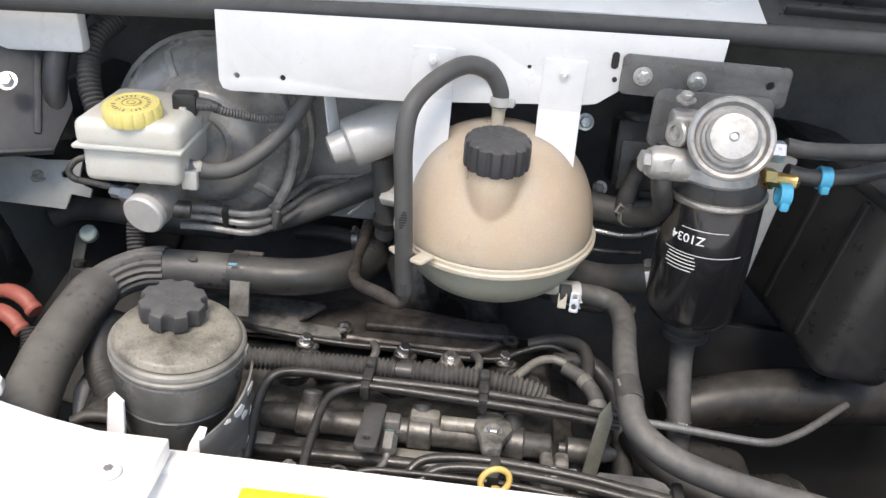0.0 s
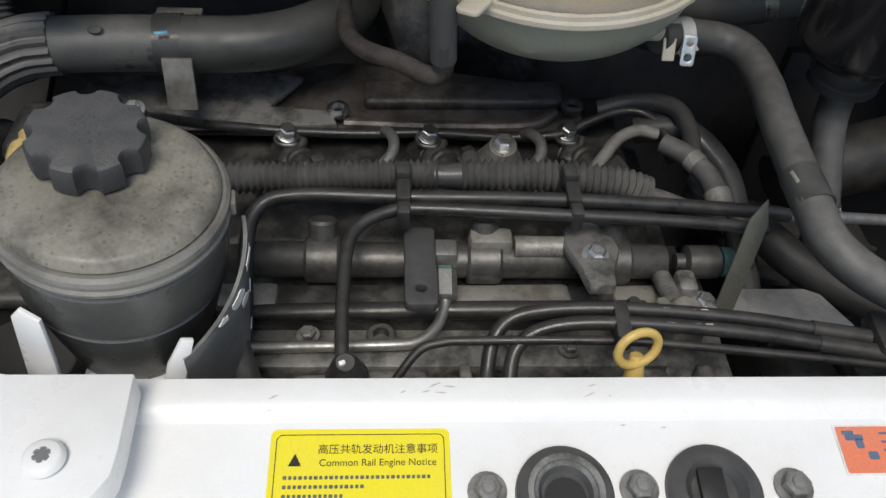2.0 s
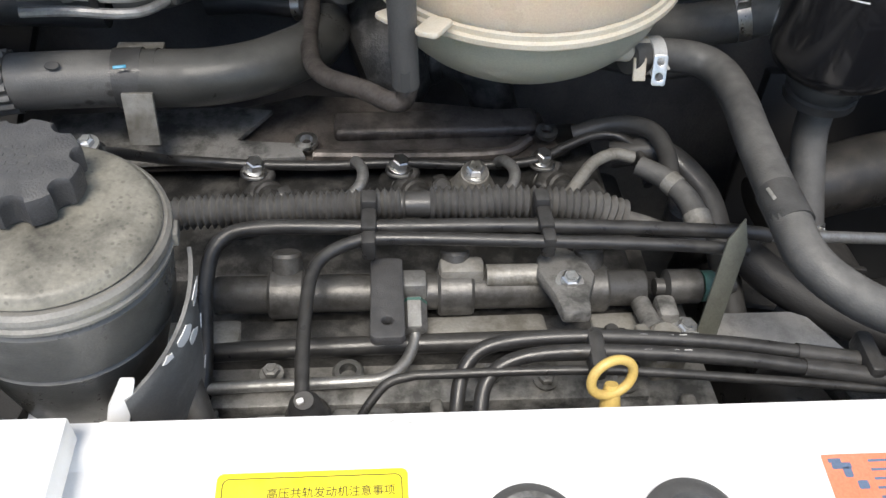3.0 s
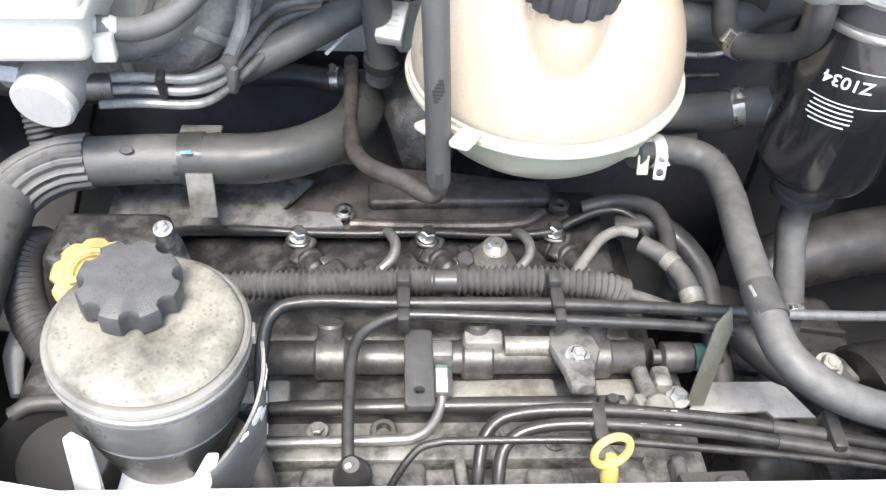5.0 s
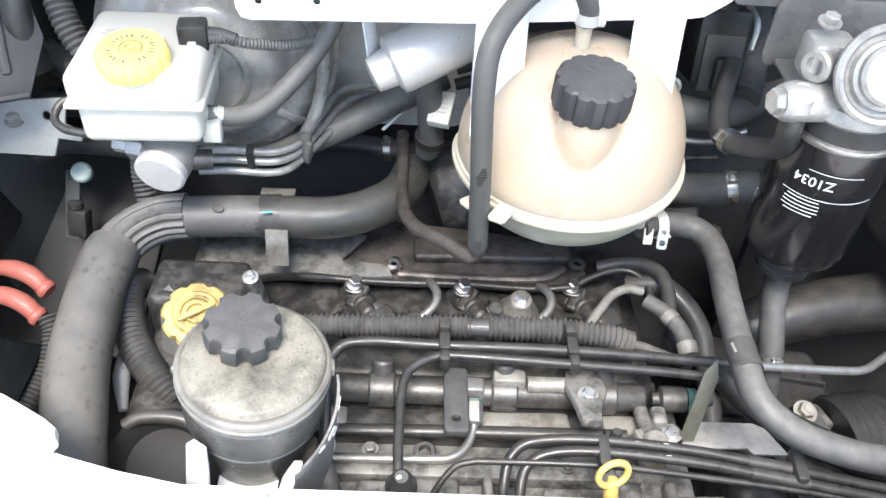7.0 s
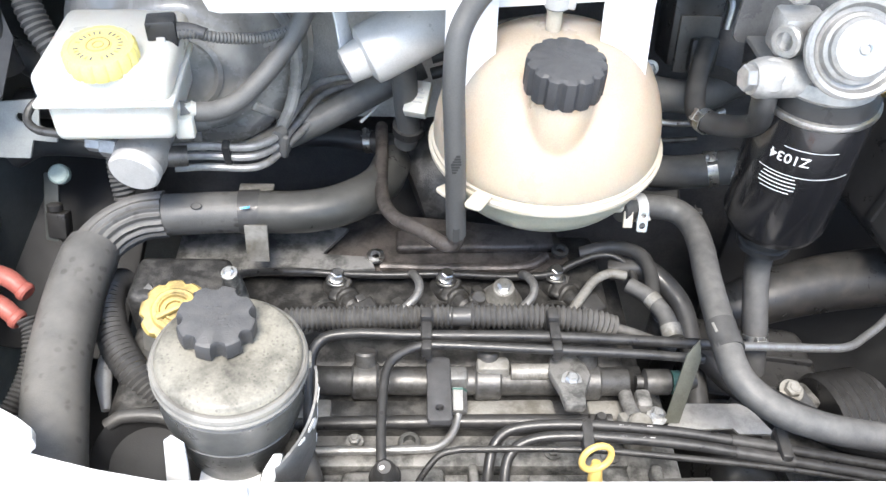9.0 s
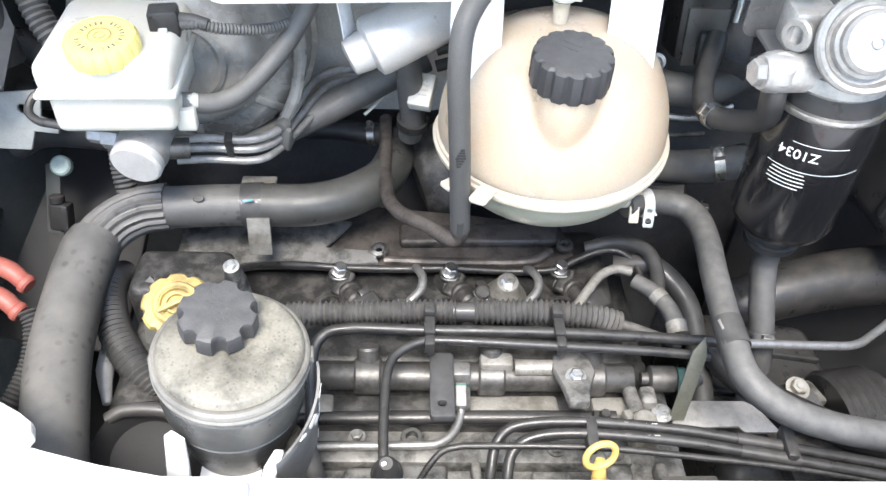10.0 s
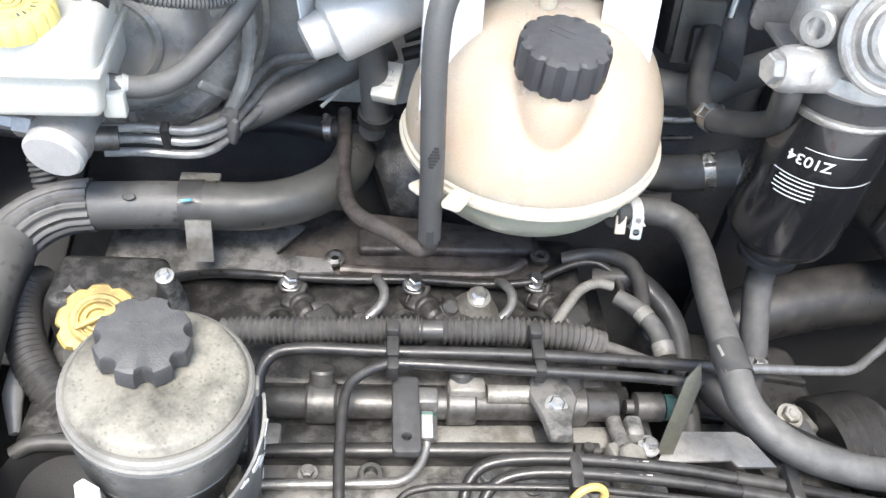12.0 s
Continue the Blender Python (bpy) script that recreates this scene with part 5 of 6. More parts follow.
# things at the back on the right of the bay
relay = thing("relay_box", "black electrical relay box on the bulkhead", "relay", (0.166, 0.892, 1.005))
part("housing", block((0.050, 0.05, 0.075), 0.006, pose(0, 0, 0, -12, 0, 0)), BLACK, relay)
part("frame", block((0.040, 0.006, 0.056), 0.002, pose(0.002, -0.028, -0.008, -12, 0, 0)), BODYGREY, relay, "grey metal frame")
part("cap", lathe([(0.018, 0), (0.018, 0.008), (0.015, 0.011), (0, 0.011)], 28, pose(0, 0.002, 0.034, -12, 0, 0)), BLACK, relay)
part("plug", block((0.028, 0.012, 0.034), 0.004, pose(0.008, -0.036, -0.016, -12, 0, 0)), RUBBER, relay)
part("strap", tube([(0.028, 0.01, 0.035), (0.036, -0.004, 0.022), (0.034, -0.012, 0.0)], 0.004, 10), STEEL, relay, "bright curved strap")
bolt((0.108, 0.905, 1.030), (0, -1, 0.3), 0.007, label="bright bolt on a small tab at the bulkhead")
bolt((0.135, 0.885, 0.958), (-0.3, -1, 0.3), 0.006, label="bright bolt below the relay box")
hose("heater_hose", [(0.05, 0.90, 0.945), (0.10, 0.875, 0.945), (0.155, 0.862, 0.940), (0.19, 0.865, 0.940), (0.23, 0.89, 0.94), (0.30, 0.93, 0.94)], 0.017, GREYHOSE, "dusty black rubber heater hose across the bulkhead", sides=20)
hose("metal_strip_pipe", [(0.08, 0.85, 0.925), (0.13, 0.845, 0.921), (0.175, 0.842, 0.920), (0.21, 0.85, 0.93)], 0.0035, STEEL, "thin bright metal pipe below the heater hose", "pipe", 12)
hose("metal_strip_pipe", [(0.10, 0.855, 0.895), (0.14, 0.85, 0.893), (0.19, 0.85, 0.895)], 0.003, DARKSTEEL, "thin dull metal pipe below the heater hose", "pipe", 12)
hose("heater_hose", [(0.06, 0.87, 0.862), (0.11, 0.85, 0.862), (0.15, 0.832, 0.866), (0.19, 0.815, 0.880), (0.225, 0.81, 0.892)], 0.0175, GREYHOSE, "thick dusty black heater hose behind the coolant hose", sides=20)
clamp((0.198, 0.813, 0.884), (1, -0.1, 0.3), 0.0178, 0.010, ear=(0, -0.5, 1))
hose("heater_hose", [(0.04, 0.84, 0.845), (0.09, 0.82, 0.848), (0.135, 0.80, 0.85), (0.165, 0.79, 0.86)], 0.012, RUBBER, "black rubber hose under the heater hose")
bolt((0.1705, 0.760, 0.868), (1, -0.2, 0.1), 0.006, label="dull bolt beside the coolant hose", mat=DARKSTEEL)
hose("wire_loom", [(0.20, 0.95, 1.06), (0.215, 0.93, 1.0), (0.21, 0.90, 0.97), (0.20, 0.87, 0.955)], 0.022, DARKWALL, "thick black wrapped loom down the bulkhead", "cable")
hose("intake_pipe", [(0.225, 0.735, 0.755), (0.27, 0.745, 0.768), (0.33, 0.757, 0.775), (0.40, 0.767, 0.778), (0.55, 0.79, 0.78)], [0.026, 0.029, 0.031, 0.032, 0.032], INTAKE, "thick black metal intake pipe toward the wing", "pipe", 28)
pulley = thing("alternator", "dark alternator low at the engine end", "alternator", (0.27, 0.60, 0.68))
part("housing", lathe([(0.03, -0.04), (0.062, -0.035), (0.066, 0.0), (0.06, 0.03), (0.03, 0.035), (0, 0.035)], 40, pose(0, 0, 0, 0, 80, 20)), IRON, pulley)
part("bracket", block((0.10, 0.03, 0.02), 0.005, pose(-0.02, 0.03, 0.055, 0, 15, 20)), GREYALU, pulley)
bolt((0.262, 0.632, 0.752), (0, -0.3, 1), 0.008, label="dull bolt with a pale tab near the intake pipe", mat=PALE)
single("pale_tab", sheet([(-0.010, -0.02), (0.015, -0.02), (0.012, 0.015), (-0.010, 0.013)], 0.003, pose(0.265, 0.628, 0.747, 15, 0, 20)), DARKSTEEL, "pale metal tab under the intake pipe", "bracket")
single("fan_shroud", block((0.30, 0.02, 0.26), 0.006, pose(0.36, 0.470, 0.665, 0, 0, 0)), BLACK, "black plastic fan shroud behind the crossmember", "shroud")
duct = thing("side_duct", "black plastic duct beside the wing", "duct", (0.40, 0.86, 0.93))
part("body", block((0.09, 0.30, 0.20), 0.02, pose(0, 0, 0, 0, 12, 8), 4), BLACK, duct)
for k in range(3):
    part("rib", block((0.006, 0.010, 0.16), 0.002, pose(0, 0, 0, 0, 12, 8) @ Matrix.Translation((-0.046, -0.09 + 0.08 * k, 0))), TRAY, duct)
part("lid", block((0.094, 0.304, 0.012), 0.004, pose(0, 0, 0, 0, 12, 8) @ Matrix.Translation((0, 0, 0.088))), TRAY, duct)
marker = thing("washer_cap", "brown cap on a white stub above the scuttle", "cap", (0.205, 0.84, 1.195))
part("stub", lathe([(0.016, -0.02), (0.016, 0.008), (0.014, 0.010), (0, 0.010)], 24), WHITE, marker)
part("cap", lathe([(0.013, 0.010), (0.013, 0.018), (0.010, 0.022), (0, 0.022)], 24), material("brown_plastic", (0.30, 0.09, 0.04), 0.5), marker, "brown plastic cap").location = (-0.03, 0, 0)
single("grey_side_strip", block((0.030, 0.012, 0.19), 0.003, pose(0.285, 0.79, 0.955, -6, 10, 0)), TEAL, "grey painted body strip behind the fuel filter", "body panel")
hose("wire_loom", [(0.10, 0.76, 0.79), (0.135, 0.75, 0.80), (0.165, 0.72, 0.785), (0.172, 0.68, 0.765), (0.17, 0.62, 0.74)], 0.011, RUBBER, "black wire loom down the engine end", "cable")

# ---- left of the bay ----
# Painted wing panel; its dark tone stands in for shade behind the fuse box.
single("inner_wing_panel", sheet([(0, -0.12), (0.30, -0.12), (0.30, 0.16), (0.20, 0.20), (0.10, 0.18), (0, 0.10)], 0.01, pose(-0.575, 0.80, 0.83, 90, 0, 68), 0.003), WINGDARK, "grey painted inner wing panel behind the fuse box, shade in its colour", "body panel", kind="structure")
fuse = thing("fuse_box", "black plastic fuse box with a bolted bracket", "fuse box", (-0.625, 0.78, 0.90))
part("box", block((0.13, 0.24, 0.20), 0.012, pose(0, 0, -0.03, 0, -8, 4)), BLACK, fuse)
part("cover", block((0.125, 0.22, 0.03), 0.01, pose(-0.006, 0, 0.085, 0, -8, 4)), BLACK, fuse)
for k in range(3):
    part("rib", block((0.006, 0.03, 0.05), 0.002, pose(0.066, -0.05 + 0.035 * k, -0.06, 0, -8, 4)), BLACK, fuse)
fbr = thing("fuse_box_bracket", "black metal bracket on the fuse box", "bracket", (-0.525, 0.80, 1.035))
fbm = pose(0, 0, 0, 55, 5, 25)
part("plate", sheet([(-0.06, -0.08), (0.045, -0.07), (0.065, -0.02), (0.05, 0.06), (-0.06, 0.07)], 0.004, fbm, 0.001, holes=[(-0.02, 0.02, 0.009)]), CAPBLACK, fbr)
part("fold", block((0.10, 0.004, 0.016), 0.001, fbm @ pose(-0.005, -0.074, 0.009, 0, 0, 5)), CAPBLACK, fbr)
part("stiffener", block((0.008, 0.09, 0.005), 0.002, fbm @ pose(0.03, -0.005, 0.005)), CAPBLACK, fbr)
bolt((-0.507, 0.775, 1.052), (0.2, -0.8, 0.6), 0.007, label="bright bolt on the black bracket")
bolt((-0.505, 0.80, 0.935), (0, -0.3, 1), 0.0065, label="bright bolt on top of the bracket by the fuse box")
for k, (y, z) in enumerate(((0.676, 0.846), (0.650, 0.838))):
    rbt = thing("cable_boot", "red rubber boot over a battery cable", "cable boot", (-0.470, y, z - 0.002), "battery boots")
    part("cover", tube([(-0.03, 0.012, 0.006), (-0.012, 0.006, 0.010), (0.004, 0.0, 0.008), (0.018, -0.008, 0.0)], [0.007, 0.0085, 0.0085, 0.0075], 16, 5), REDBOOT, rbt)
    part("cuff", lathe([(0.0075, 0), (0.0090, 0.002), (0.0090, 0.006), (0.0075, 0.008)], 18, along((0.014, -0.006, 0.002), (0.03, -0.014, -0.006))), REDBOOT, rbt)
hose("battery_cable", [(-0.444, 0.642, 0.838), (-0.438, 0.630, 0.826), (-0.440, 0.605, 0.806), (-0.455, 0.57, 0.785), (-0.485, 0.53, 0.76)], 0.0085, RUBBER, "black corrugated battery cable below the red boot", "cable", 14, 0.0018, 0.004)
hose("wire_loom", [(-0.44, 0.90, 1.10), (-0.452, 0.86, 1.08), (-0.448, 0.83, 1.04), (-0.425, 0.81, 1.00), (-0.40, 0.81, 0.975)], 0.012, HOSE, "grey corrugated loom curving down by the booster", "conduit", 16, 0.002, 0.0055)
hose("wire_loom", [(-0.465, 0.95, 1.14), (-0.478, 0.86, 1.10), (-0.482, 0.82, 1.04), (-0.478, 0.82, 0.98)], 0.013, RUBBER, "thick black loom up to the scuttle", "cable")
hose("wire_loom", [(-0.50, 0.87, 0.975), (-0.465, 0.85, 0.965), (-0.448, 0.845, 0.945), (-0.462, 0.85, 0.925), (-0.50, 0.86, 0.92)], 0.014, BLACK, "black rubber loop beside the fuse box", "cable")
hose("chassis_hose", [(-0.53, 0.86, 0.855), (-0.50, 0.865, 0.868), (-0.45, 0.86, 0.872), (-0.38, 0.85, 0.872), (-0.30, 0.85, 0.87)], 0.015, RUBBER, "black rubber hose along the side below the cylinder")
single("body_plug", lathe([(0, 0.004), (0.0085, 0.004), (0.0105, 0.002), (0.0105, -0.006), (0, -0.006)], 24, facing((-0.474, 0.832, 0.852), (0.1, -0.7, 0.7))), material("pale_green_plastic", (0.42, 0.52, 0.48), 0.45, bump=0.05), "pale green round body plug", "plug")
hose("wire_loom", [(-0.392, 0.80, 0.915), (-0.394, 0.792, 0.885), (-0.390, 0.780, 0.86), (-0.385, 0.77, 0.82)], 0.010, HOSE, "grey corrugated conduit dropping behind the hose", "conduit", 16, 0.0018, 0.0045)
hose("wire_loom", [(-0.396, 0.735, 0.79), (-0.398, 0.712, 0.806), (-0.392, 0.680, 0.806), (-0.376, 0.645, 0.80), (-0.352, 0.615, 0.792), (-0.33, 0.595, 0.78)], 0.0145, RUBBER, "thick black corrugated conduit between hose and filler", "conduit", 18, 0.0024, 0.0055)
single("wing_stay", sheet([(-0.10, -0.026), (0.006, -0.028), (0.012, -0.010), (0.034, -0.012), (0.036, -0.002), (0.020, 0.004), (0.024, 0.030), (-0.02, 0.026), (-0.10, 0.030)], 0.004, pose(-0.478, 0.800, 0.929, 72, 0, 0), 0.001, holes=[(0.004, 0.012, 0.004)]), TEAL, "pale grey painted stay on the inner wing", "bracket")
# Near-black here is the shade low in the bay, put into the panel's colour.
single("inner_panel", block((0.22, 0.26, 0.02), 0.006, pose(-0.53, 0.86, 0.74, 42, 12, 0)), TRAY, "chassis panel below the bay, near-black in place of shade", "body panel", kind="structure")
single("timing_cover", block((0.05, 0.18, 0.12), 0.014, pose(-0.355, 0.655, 0.735, 0, 14, 0), 4), IRON, "dirty grey cast timing cover at the engine end", "cover")
# Lit panel edge drawn as a thin silver tube.
single("lit_sliver", tube([(-0.390, 0.66, 0.79), (-0.384, 0.62, 0.785), (-0.376, 0.59, 0.775)], [0.004, 0.008, 0.004], 12), SILVER, "silver sliver beside the hose for the lit edge of a panel", "bracket")
hose("air_duct", [(-0.36, 0.556, 0.80), (-0.345, 0.562, 0.805), (-0.315, 0.562, 0.805), (-0.295, 0.555, 0.80)], 0.006, RUBBER, "dark rubber rim of an air duct by the crossmember")
dbody = thing("duct_body", "dark plastic duct mouth by the crossmember", "duct", (-0.325, 0.53, 0.80))
part("mouth", lathe([(0.045, -0.08), (0.045, -0.01), (0.040, 0.0), (0.036, -0.006), (0.03, -0.02)], 36, pose(0, 0, 0, 12, 0, 0)), TRAY, dbody)
part("throat", lathe([(0.031, -0.019), (0, -0.022)], 36, pose(0, 0, 0, 12, 0, 0)), TRAY, dbody)
lead = thing("wing_wire_plug", "black wire plug on a grey stay below the body plug", "plug", (-0.492, 0.835, 0.815))
# The stay takes the same shade-darkened wing paint.
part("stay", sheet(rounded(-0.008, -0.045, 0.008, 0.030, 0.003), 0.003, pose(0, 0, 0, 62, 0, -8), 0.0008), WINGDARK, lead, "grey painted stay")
part("plug", block((0.022, 0.016, 0.030), 0.003, pose(0.006, -0.014, -0.022, -20, 0, -8)), BLACK, lead)
part("collar", lathe([(0.006, 0), (0.008, 0.002), (0.008, 0.008), (0.005, 0.010)], 16, pose(0.004, -0.010, -0.008, -20, 0, 0)), BLACK, lead)
part("wire", tube([(0.006, -0.016, -0.034), (0.008, -0.018, -0.055), (0.0, -0.014, -0.085)], 0.004, 10), RUBBER, lead)
single("hydraulic_unit", block((0.09, 0.06, 0.07), 0.01, pose(-0.325, 0.70, 0.80, 0, 0, 0), 3), IRON, "dark oily housing below the charge hose", "housing")
single("grey_stay", sheet([(-0.010, -0.04), (0.012, -0.04), (0.014, 0.01), (0.0, 0.03), (-0.010, 0.022)], 0.005, pose(-0.345, 0.668, 0.815, 45, -10, 0)), BODYGREY, "grey painted stay between hose and filler cap", "bracket")


# ---- more of the dark lower parts ----
fan = thing("fan_pulley", "black ribbed pulley low at the engine end", "pulley", (0.335, 0.62, 0.70))
part("rim", lathe([(0.02, -0.03), (0.06, -0.03), (0.064, -0.026)] + [(0.064 if k % 2 else 0.060, -0.022 + 0.004 * k) for k in range(11)] + [(0.058, 0.024), (0.02, 0.026), (0, 0.026)], 48, pose(0, 0, 0, 0, 84, 6)), BLACK, fan)
part("hub", lathe([(0.022, 0), (0.022, 0.05), (0.012, 0.052), (0, 0.052)], 24, pose(0, 0, 0, 0, 84, 6)), IRON, fan)
hose("radiator_hose", [(0.175, 0.66, 0.78), (0.195, 0.628, 0.776), (0.225, 0.602, 0.772), (0.27, 0.578, 0.767), (0.32, 0.562, 0.76), (0.42, 0.55, 0.745)], 0.014, TRAY, "black rubber hose running below the coolant hose", sides=18)
# Black block added to darken the gap where the undertray would catch light.
belt = thing("low_dark_block", "added black ribbed block darkening the space below the intake pipe", "cover", (0.255, 0.66, 0.66))
part("shell", block((0.16, 0.22, 0.10), 0.02, pose(0, 0, 0, 0, 10, 0), 4), BLACK, belt)
for k in range(3):
    part("rib", block((0.15, 0.006, 0.010), 0.002, pose(0, -0.07 + 0.06 * k, 0.052, 0, 10, 0)), BLACK, belt)
turbo = thing("turbocharger", "rusty dark turbocharger housing behind the engine", "turbocharger", (-0.080, 0.895, 0.805))
part("scroll", lathe([(0.02, -0.03), (0.045, -0.028), (0.055, -0.012), (0.055, 0.01), (0.042, 0.026), (0.02, 0.03)], 40, pose(0, 0, 0, 0, 75, 15)), IRON, turbo)
part("elbow", tube([(0.02, 0.0, 0.0), (0.055, -0.006, 0.004), (0.085, -0.014, -0.01), (0.10, -0.02, -0.05)], 0.022, 20), IRON, turbo)
part("flange", lathe([(0.03, 0), (0.032, 0.002), (0.032, 0.010), (0.03, 0.012)], 24, pose(0.03, 0, 0.002, 0, 84, 12)), IRON, turbo)
single("bulkhead_pad", sheet(rounded(-0.25, 0.86, -0.07, 1.09, 0.02), 0.02, pose(0, 0.955, 0, 90, 0, 0), 0.004), PAD, "dark grey sound pad on the bulkhead", "sound pad")
rnd = random.Random(11)
# connectors and castings along the front of the head
for x, y, z, sx, sy, sz, mt, nm, lb in (
        (0.000, 0.484, 0.782, 0.036, 0.022, 0.024, BLACK, "wire_plug", "black plastic wire plug on the engine front"),
        (-0.165, 0.486, 0.776, 0.030, 0.026, 0.020, GREYALU, "casting_lug", "grey cast lug on the engine front"),
        (-0.085, 0.482, 0.774, 0.040, 0.024, 0.018, GREYALU, "casting_lug", "grey cast lug on the engine front"),
        (0.072, 0.485, 0.778, 0.042, 0.028, 0.020, GREYALU, "casting_lug", "grey cast lug on the engine front"),
        (0.120, 0.500, 0.782, 0.050, 0.030, 0.014, BODYGREY, "wire_plug", "grey plastic wire plug by the end plate"),
        (0.085, 0.555, 0.792, 0.022, 0.034, 0.020, PALE, "casting_lug", "pale cast lug beside the rail clamp"),
        (0.055, 0.566, 0.786, 0.016, 0.016, 0.018, BLACK, "wire_plug", "small black wire plug below the rail clamp")):
    pl = thing(nm, lb, "plug" if mt is BLACK or mt is BODYGREY else "casting", (x, y, z))
    part("body", block((sx, sy, sz), 0.003, pose(0, 0, 0, rnd.uniform(-8, 8), rnd.uniform(-6, 6), rnd.uniform(-10, 10)), 2), mt, pl)
    part("collar", lathe([(sy * 0.30, 0), (sy * 0.30, sz * 0.4), (sy * 0.24, sz * 0.5), (0, sz * 0.5)], 18, pose(sx * 0.12, 0, sz * 0.4)), mt, pl)
    part("latch", block((sx * 0.3, sy * 0.25, sz * 0.3), 0.001, pose(-sx * 0.25, -sy * 0.2, sz * 0.55)), mt, pl)
for x, y, z in ((-0.155, 0.556, 0.777), (-0.02, 0.552, 0.776), (0.015, 0.546, 0.776), (-0.11, 0.512, 0.776), (0.05, 0.512, 0.776)):
    bolt((x, y, z), (0, 0, 1), 0.0052, label="dirty hex bolt in the cylinder head", mat=GREYALU)


# ---- stickers, bumpers and fixings on the crossmember ----
slope = math.degrees(math.atan2(0.0055, 0.037))


def on_face(x, y, up=0.0):
    return pose(x, y, face_z(y) + up, slope, 0, 0)


def label_bar(name, x, y, w, h, parent, mat, up):
    part(name, sheet(rounded(-w / 2, -h / 2, w / 2, h / 2, h * 0.2, 2), 0.00005, Matrix.Translation((x, y, up)), 0), mat, parent)


st = thing("engine_notice_sticker", "yellow warning sticker with black common rail engine notice", "sticker")
st.matrix_world = on_face(-0.116, 0.404, 0.0002)
part("backing", sheet(rounded(-0.041, -0.030, 0.041, 0.030, 0.003), 0.0003, None, 0), STICKER, st)
ring_o, ring_i = rounded(-0.0385, -0.0275, 0.0385, 0.0275, 0.003), rounded(-0.0381, -0.0271, 0.0381, 0.0271, 0.0027)
fr = bmesh.new()
vo, vi = [fr.verts.new((x, y, 0.0005)) for x, y in ring_o], [fr.verts.new((x, y, 0.0005)) for x, y in ring_i]
for k in range(len(vo)):
    fr.faces.new((vo[k], vo[(k + 1) % len(vo)], vi[(k + 1) % len(vi)], vi[k]))
part("border", fr, INK, st)
part("title", (lambda b: (b.transform(Matrix.Translation((0.008, 0.0185, 0.0005))), b)[1])(text_mesh("高压共轨发动机注意事项", 0.0050)), INK, st)
part("subtitle", (lambda b: (b.transform(Matrix.Translation((0.008, 0.0125, 0.0005))), b)[1])(text_mesh("Common Rail Engine Notice", 0.0046)), INK, st)
warn = bmesh.new()
warn.faces.new([warn.verts.new(p) for p in ((-0.0325, 0.0125, 0.0005), (-0.0265, 0.0125, 0.0005), (-0.0295, 0.0185, 0.0005))])
part("warning_triangle", warn, INK, st)
for r, (n, y) in enumerate(((29, 0.0072), (16, 0.0030), (12, -0.0012), (27, -0.0054), (22, -0.0096), (28, -0.0138), (15, -0.0180))):
    for k in range(n):
        label_bar("print_bar", -0.0335 + 0.0023 * k, y, 0.0014 + 0.0003 * (k % 3 == 0), 0.0017, st, OLIVE, 0.0004)

red = thing("warning_sticker", "faded red warning sticker with white border", "sticker")
red.matrix_world = on_face(0.1400, 0.4215, 0.0002)
part("backing", sheet(rounded(-0.029, -0.0125, 0.029, 0.0125, 0.001), 0.0003, None, 0), WHITEINK, red)
part("panel", sheet(rounded(-0.028, -0.0115, 0.028, 0.0115, 0.001), 0.0002, Matrix.Translation((0, 0, 0.00035)), 0), ORANGE, red)
for x, y, w, h in ((-0.020, 0.006, 0.009, 0.003), (-0.018, 0.003, 0.004, 0.005), (-0.013, -0.003, 0.005, 0.004), (-0.0225, 0.0085, 0.006, 0.002)):
    label_bar("print_bar", x, y, w, h, red, BLUEINK, 0.0006)
for k in range(5):
    label_bar("print_bar", 0.006, 0.008 - 0.0042 * k, 0.026, 0.0012, red, BLUEINK, 0.0006)

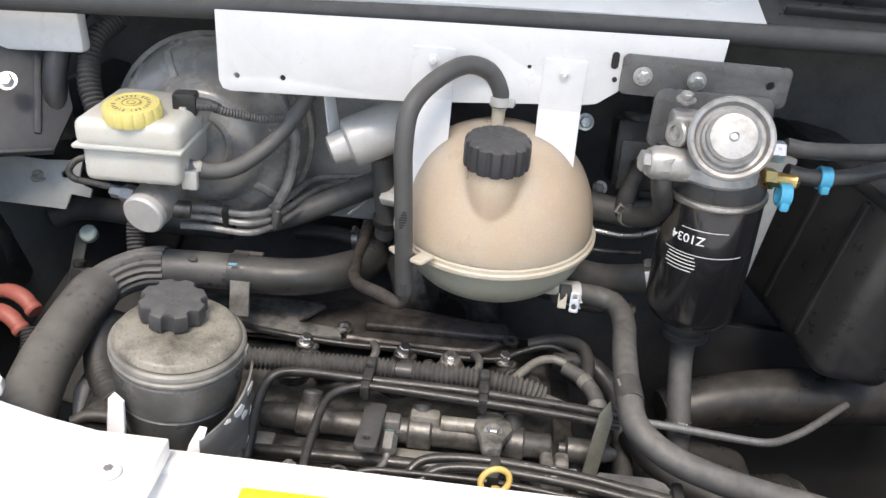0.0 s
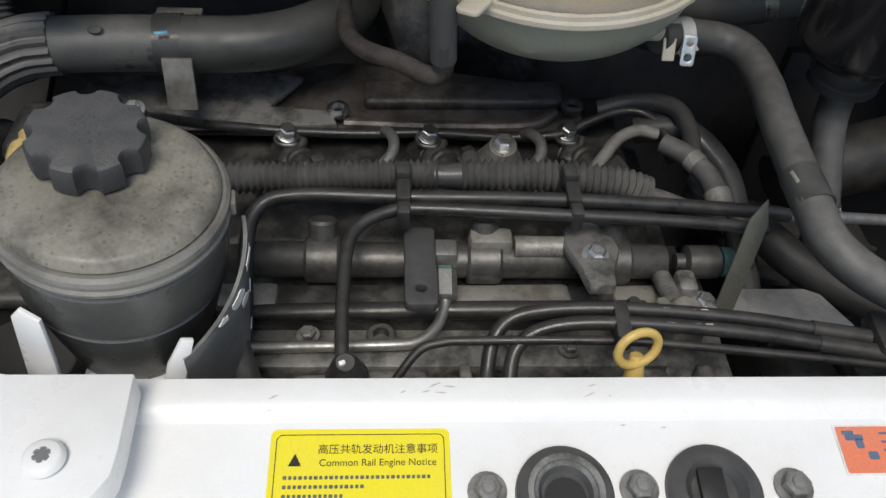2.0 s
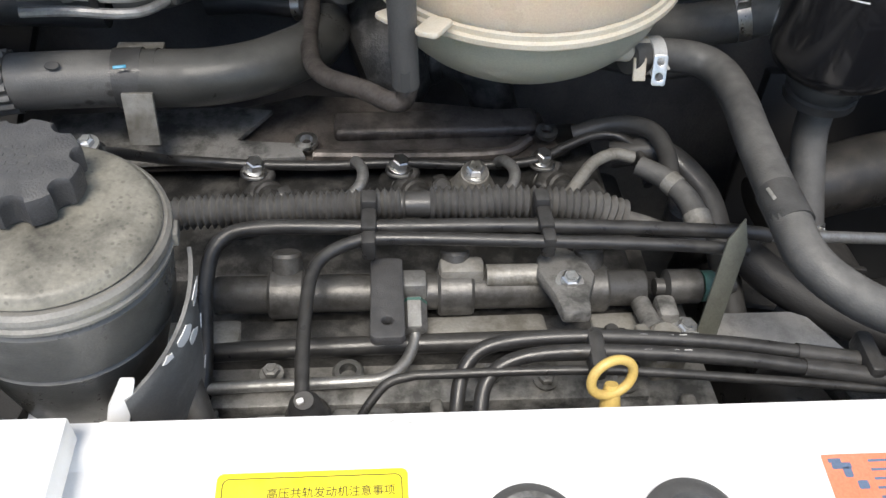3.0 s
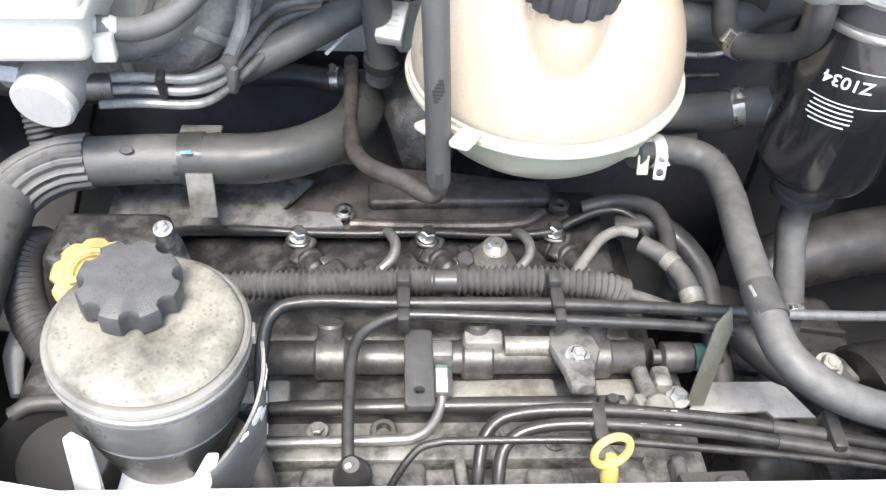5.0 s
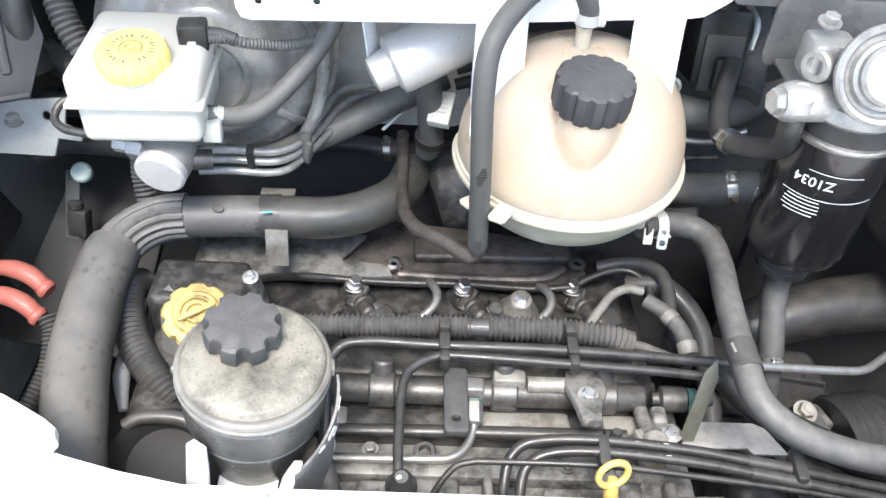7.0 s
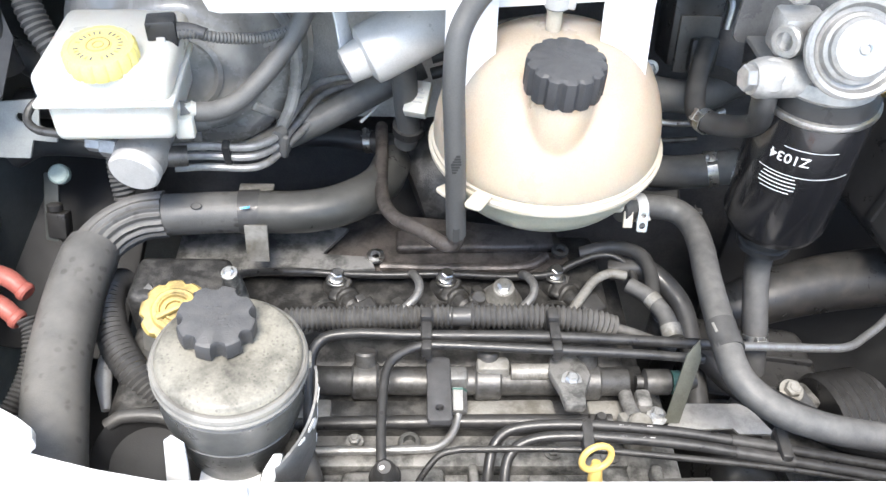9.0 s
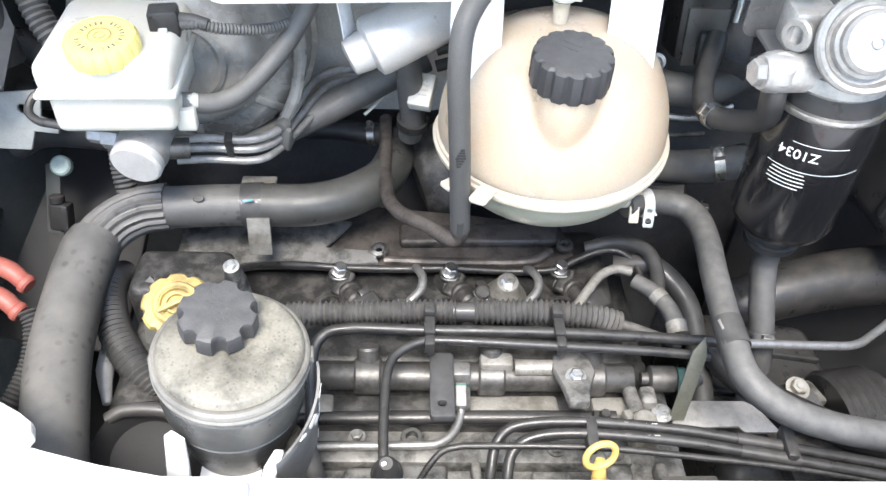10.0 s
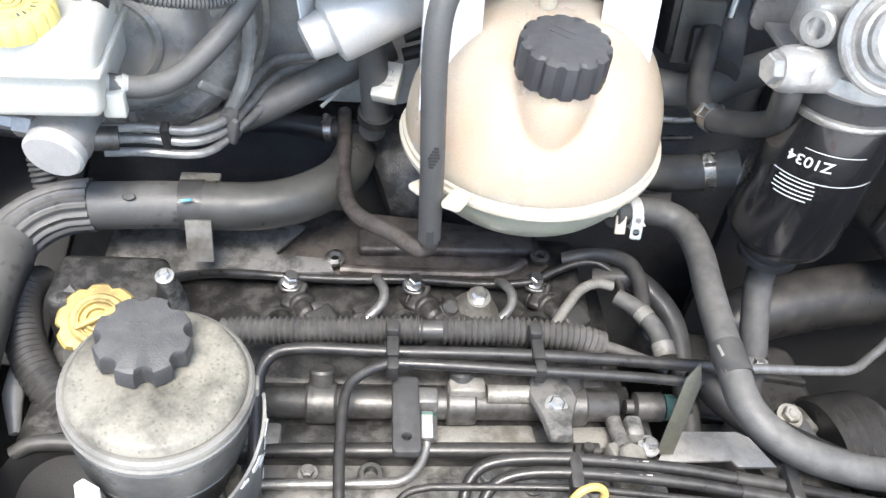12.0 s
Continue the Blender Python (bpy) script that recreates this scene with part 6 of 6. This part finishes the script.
for x, square in ((-0.024, False), (0.045, True)):
    bf = thing("rubber_buffer", "black round rubber buffer set in the crossmember", "buffer", group="crossmember buffers")
    bf.matrix_world = on_face(x, 0.402)
    part("collar", lathe([(0.0225, 0.0), (0.0222, 0.003), (0.019, 0.0055), (0.0145, 0.006), (0.0125, 0.0035), (0.0105, 0.0015), (0.0, 0.0012)], 48), RUBBER, bf)
    if square:
        part("socket", block((0.012, 0.017, 0.003), 0.0006, Matrix.Translation((-0.001, 0.002, 0.003))), INK, bf, "dark square socket")
    else:
        part("socket", lathe([(0.0095, 0.0015), (0.0095, 0.0024), (0, 0.0024)], 30, Matrix.Translation((0, -0.002, 0))), INK, bf, "dark round hole")
        part("worn_ring", lathe([(0.0125, 0.0040), (0.0150, 0.0064), (0.0175, 0.0064), (0.0150, 0.0050), (0.0125, 0.0040)], 40), GREYALU, bf, "worn grey ring")
for x in (-0.059, 0.0105, 0.083):
    bolt((x, 0.404, face_z(0.404) + 0.0002), (0, -0.13, 1), 0.0062, label="dirty grey hex bolt in the white crossmember", mat=GREYALU)
torx = thing("torx_screw", "white painted star-socket screw in the mounting plate", "screw", (-0.242, 0.404, 0.895))
part("head", lathe([(0.0085, 0), (0.0088, 0.001), (0.0078, 0.0032), (0.0065, 0.004), (0, 0.0042)], 36), WHITE, torx)
part("star_socket", lathe([(0.0036, 0.0041), (0.0036, 0.0044), (0, 0.0044)], 36, None, 6, 0.0011), DULLSTEEL, torx)
random.seed(5)
for x, y, n in ((-0.085, 0.452, 6), (0.0, 0.450, 3), (-0.15, 0.4445, 3), (0.02, 0.434, 2)):
    sc = bmesh.new()
    for k in range(n):
        px, py = x + random.uniform(-0.012, 0.012), y + random.uniform(-0.004, 0.003)
        w = random.uniform(0.0008, 0.004)
        z = 0.8738 if py > 0.4455 else (0.8722 if py > 0.4405 else face_z(py) + 0.0004)
        a = random.uniform(-0.2, 0.5)
        sc.faces.new([sc.verts.new((px + dx * math.cos(a) - dy * math.sin(a), py + dx * math.sin(a) + dy * math.cos(a), z)) for dx, dy in ((-w, -0.0002), (w * 0.2, -0.0005), (w, 0.0), (w * 0.1, 0.0005))])
    single("paint_scratches", sc, PAD, "grey scratches in the white paint", "scratch", kind="stuff")
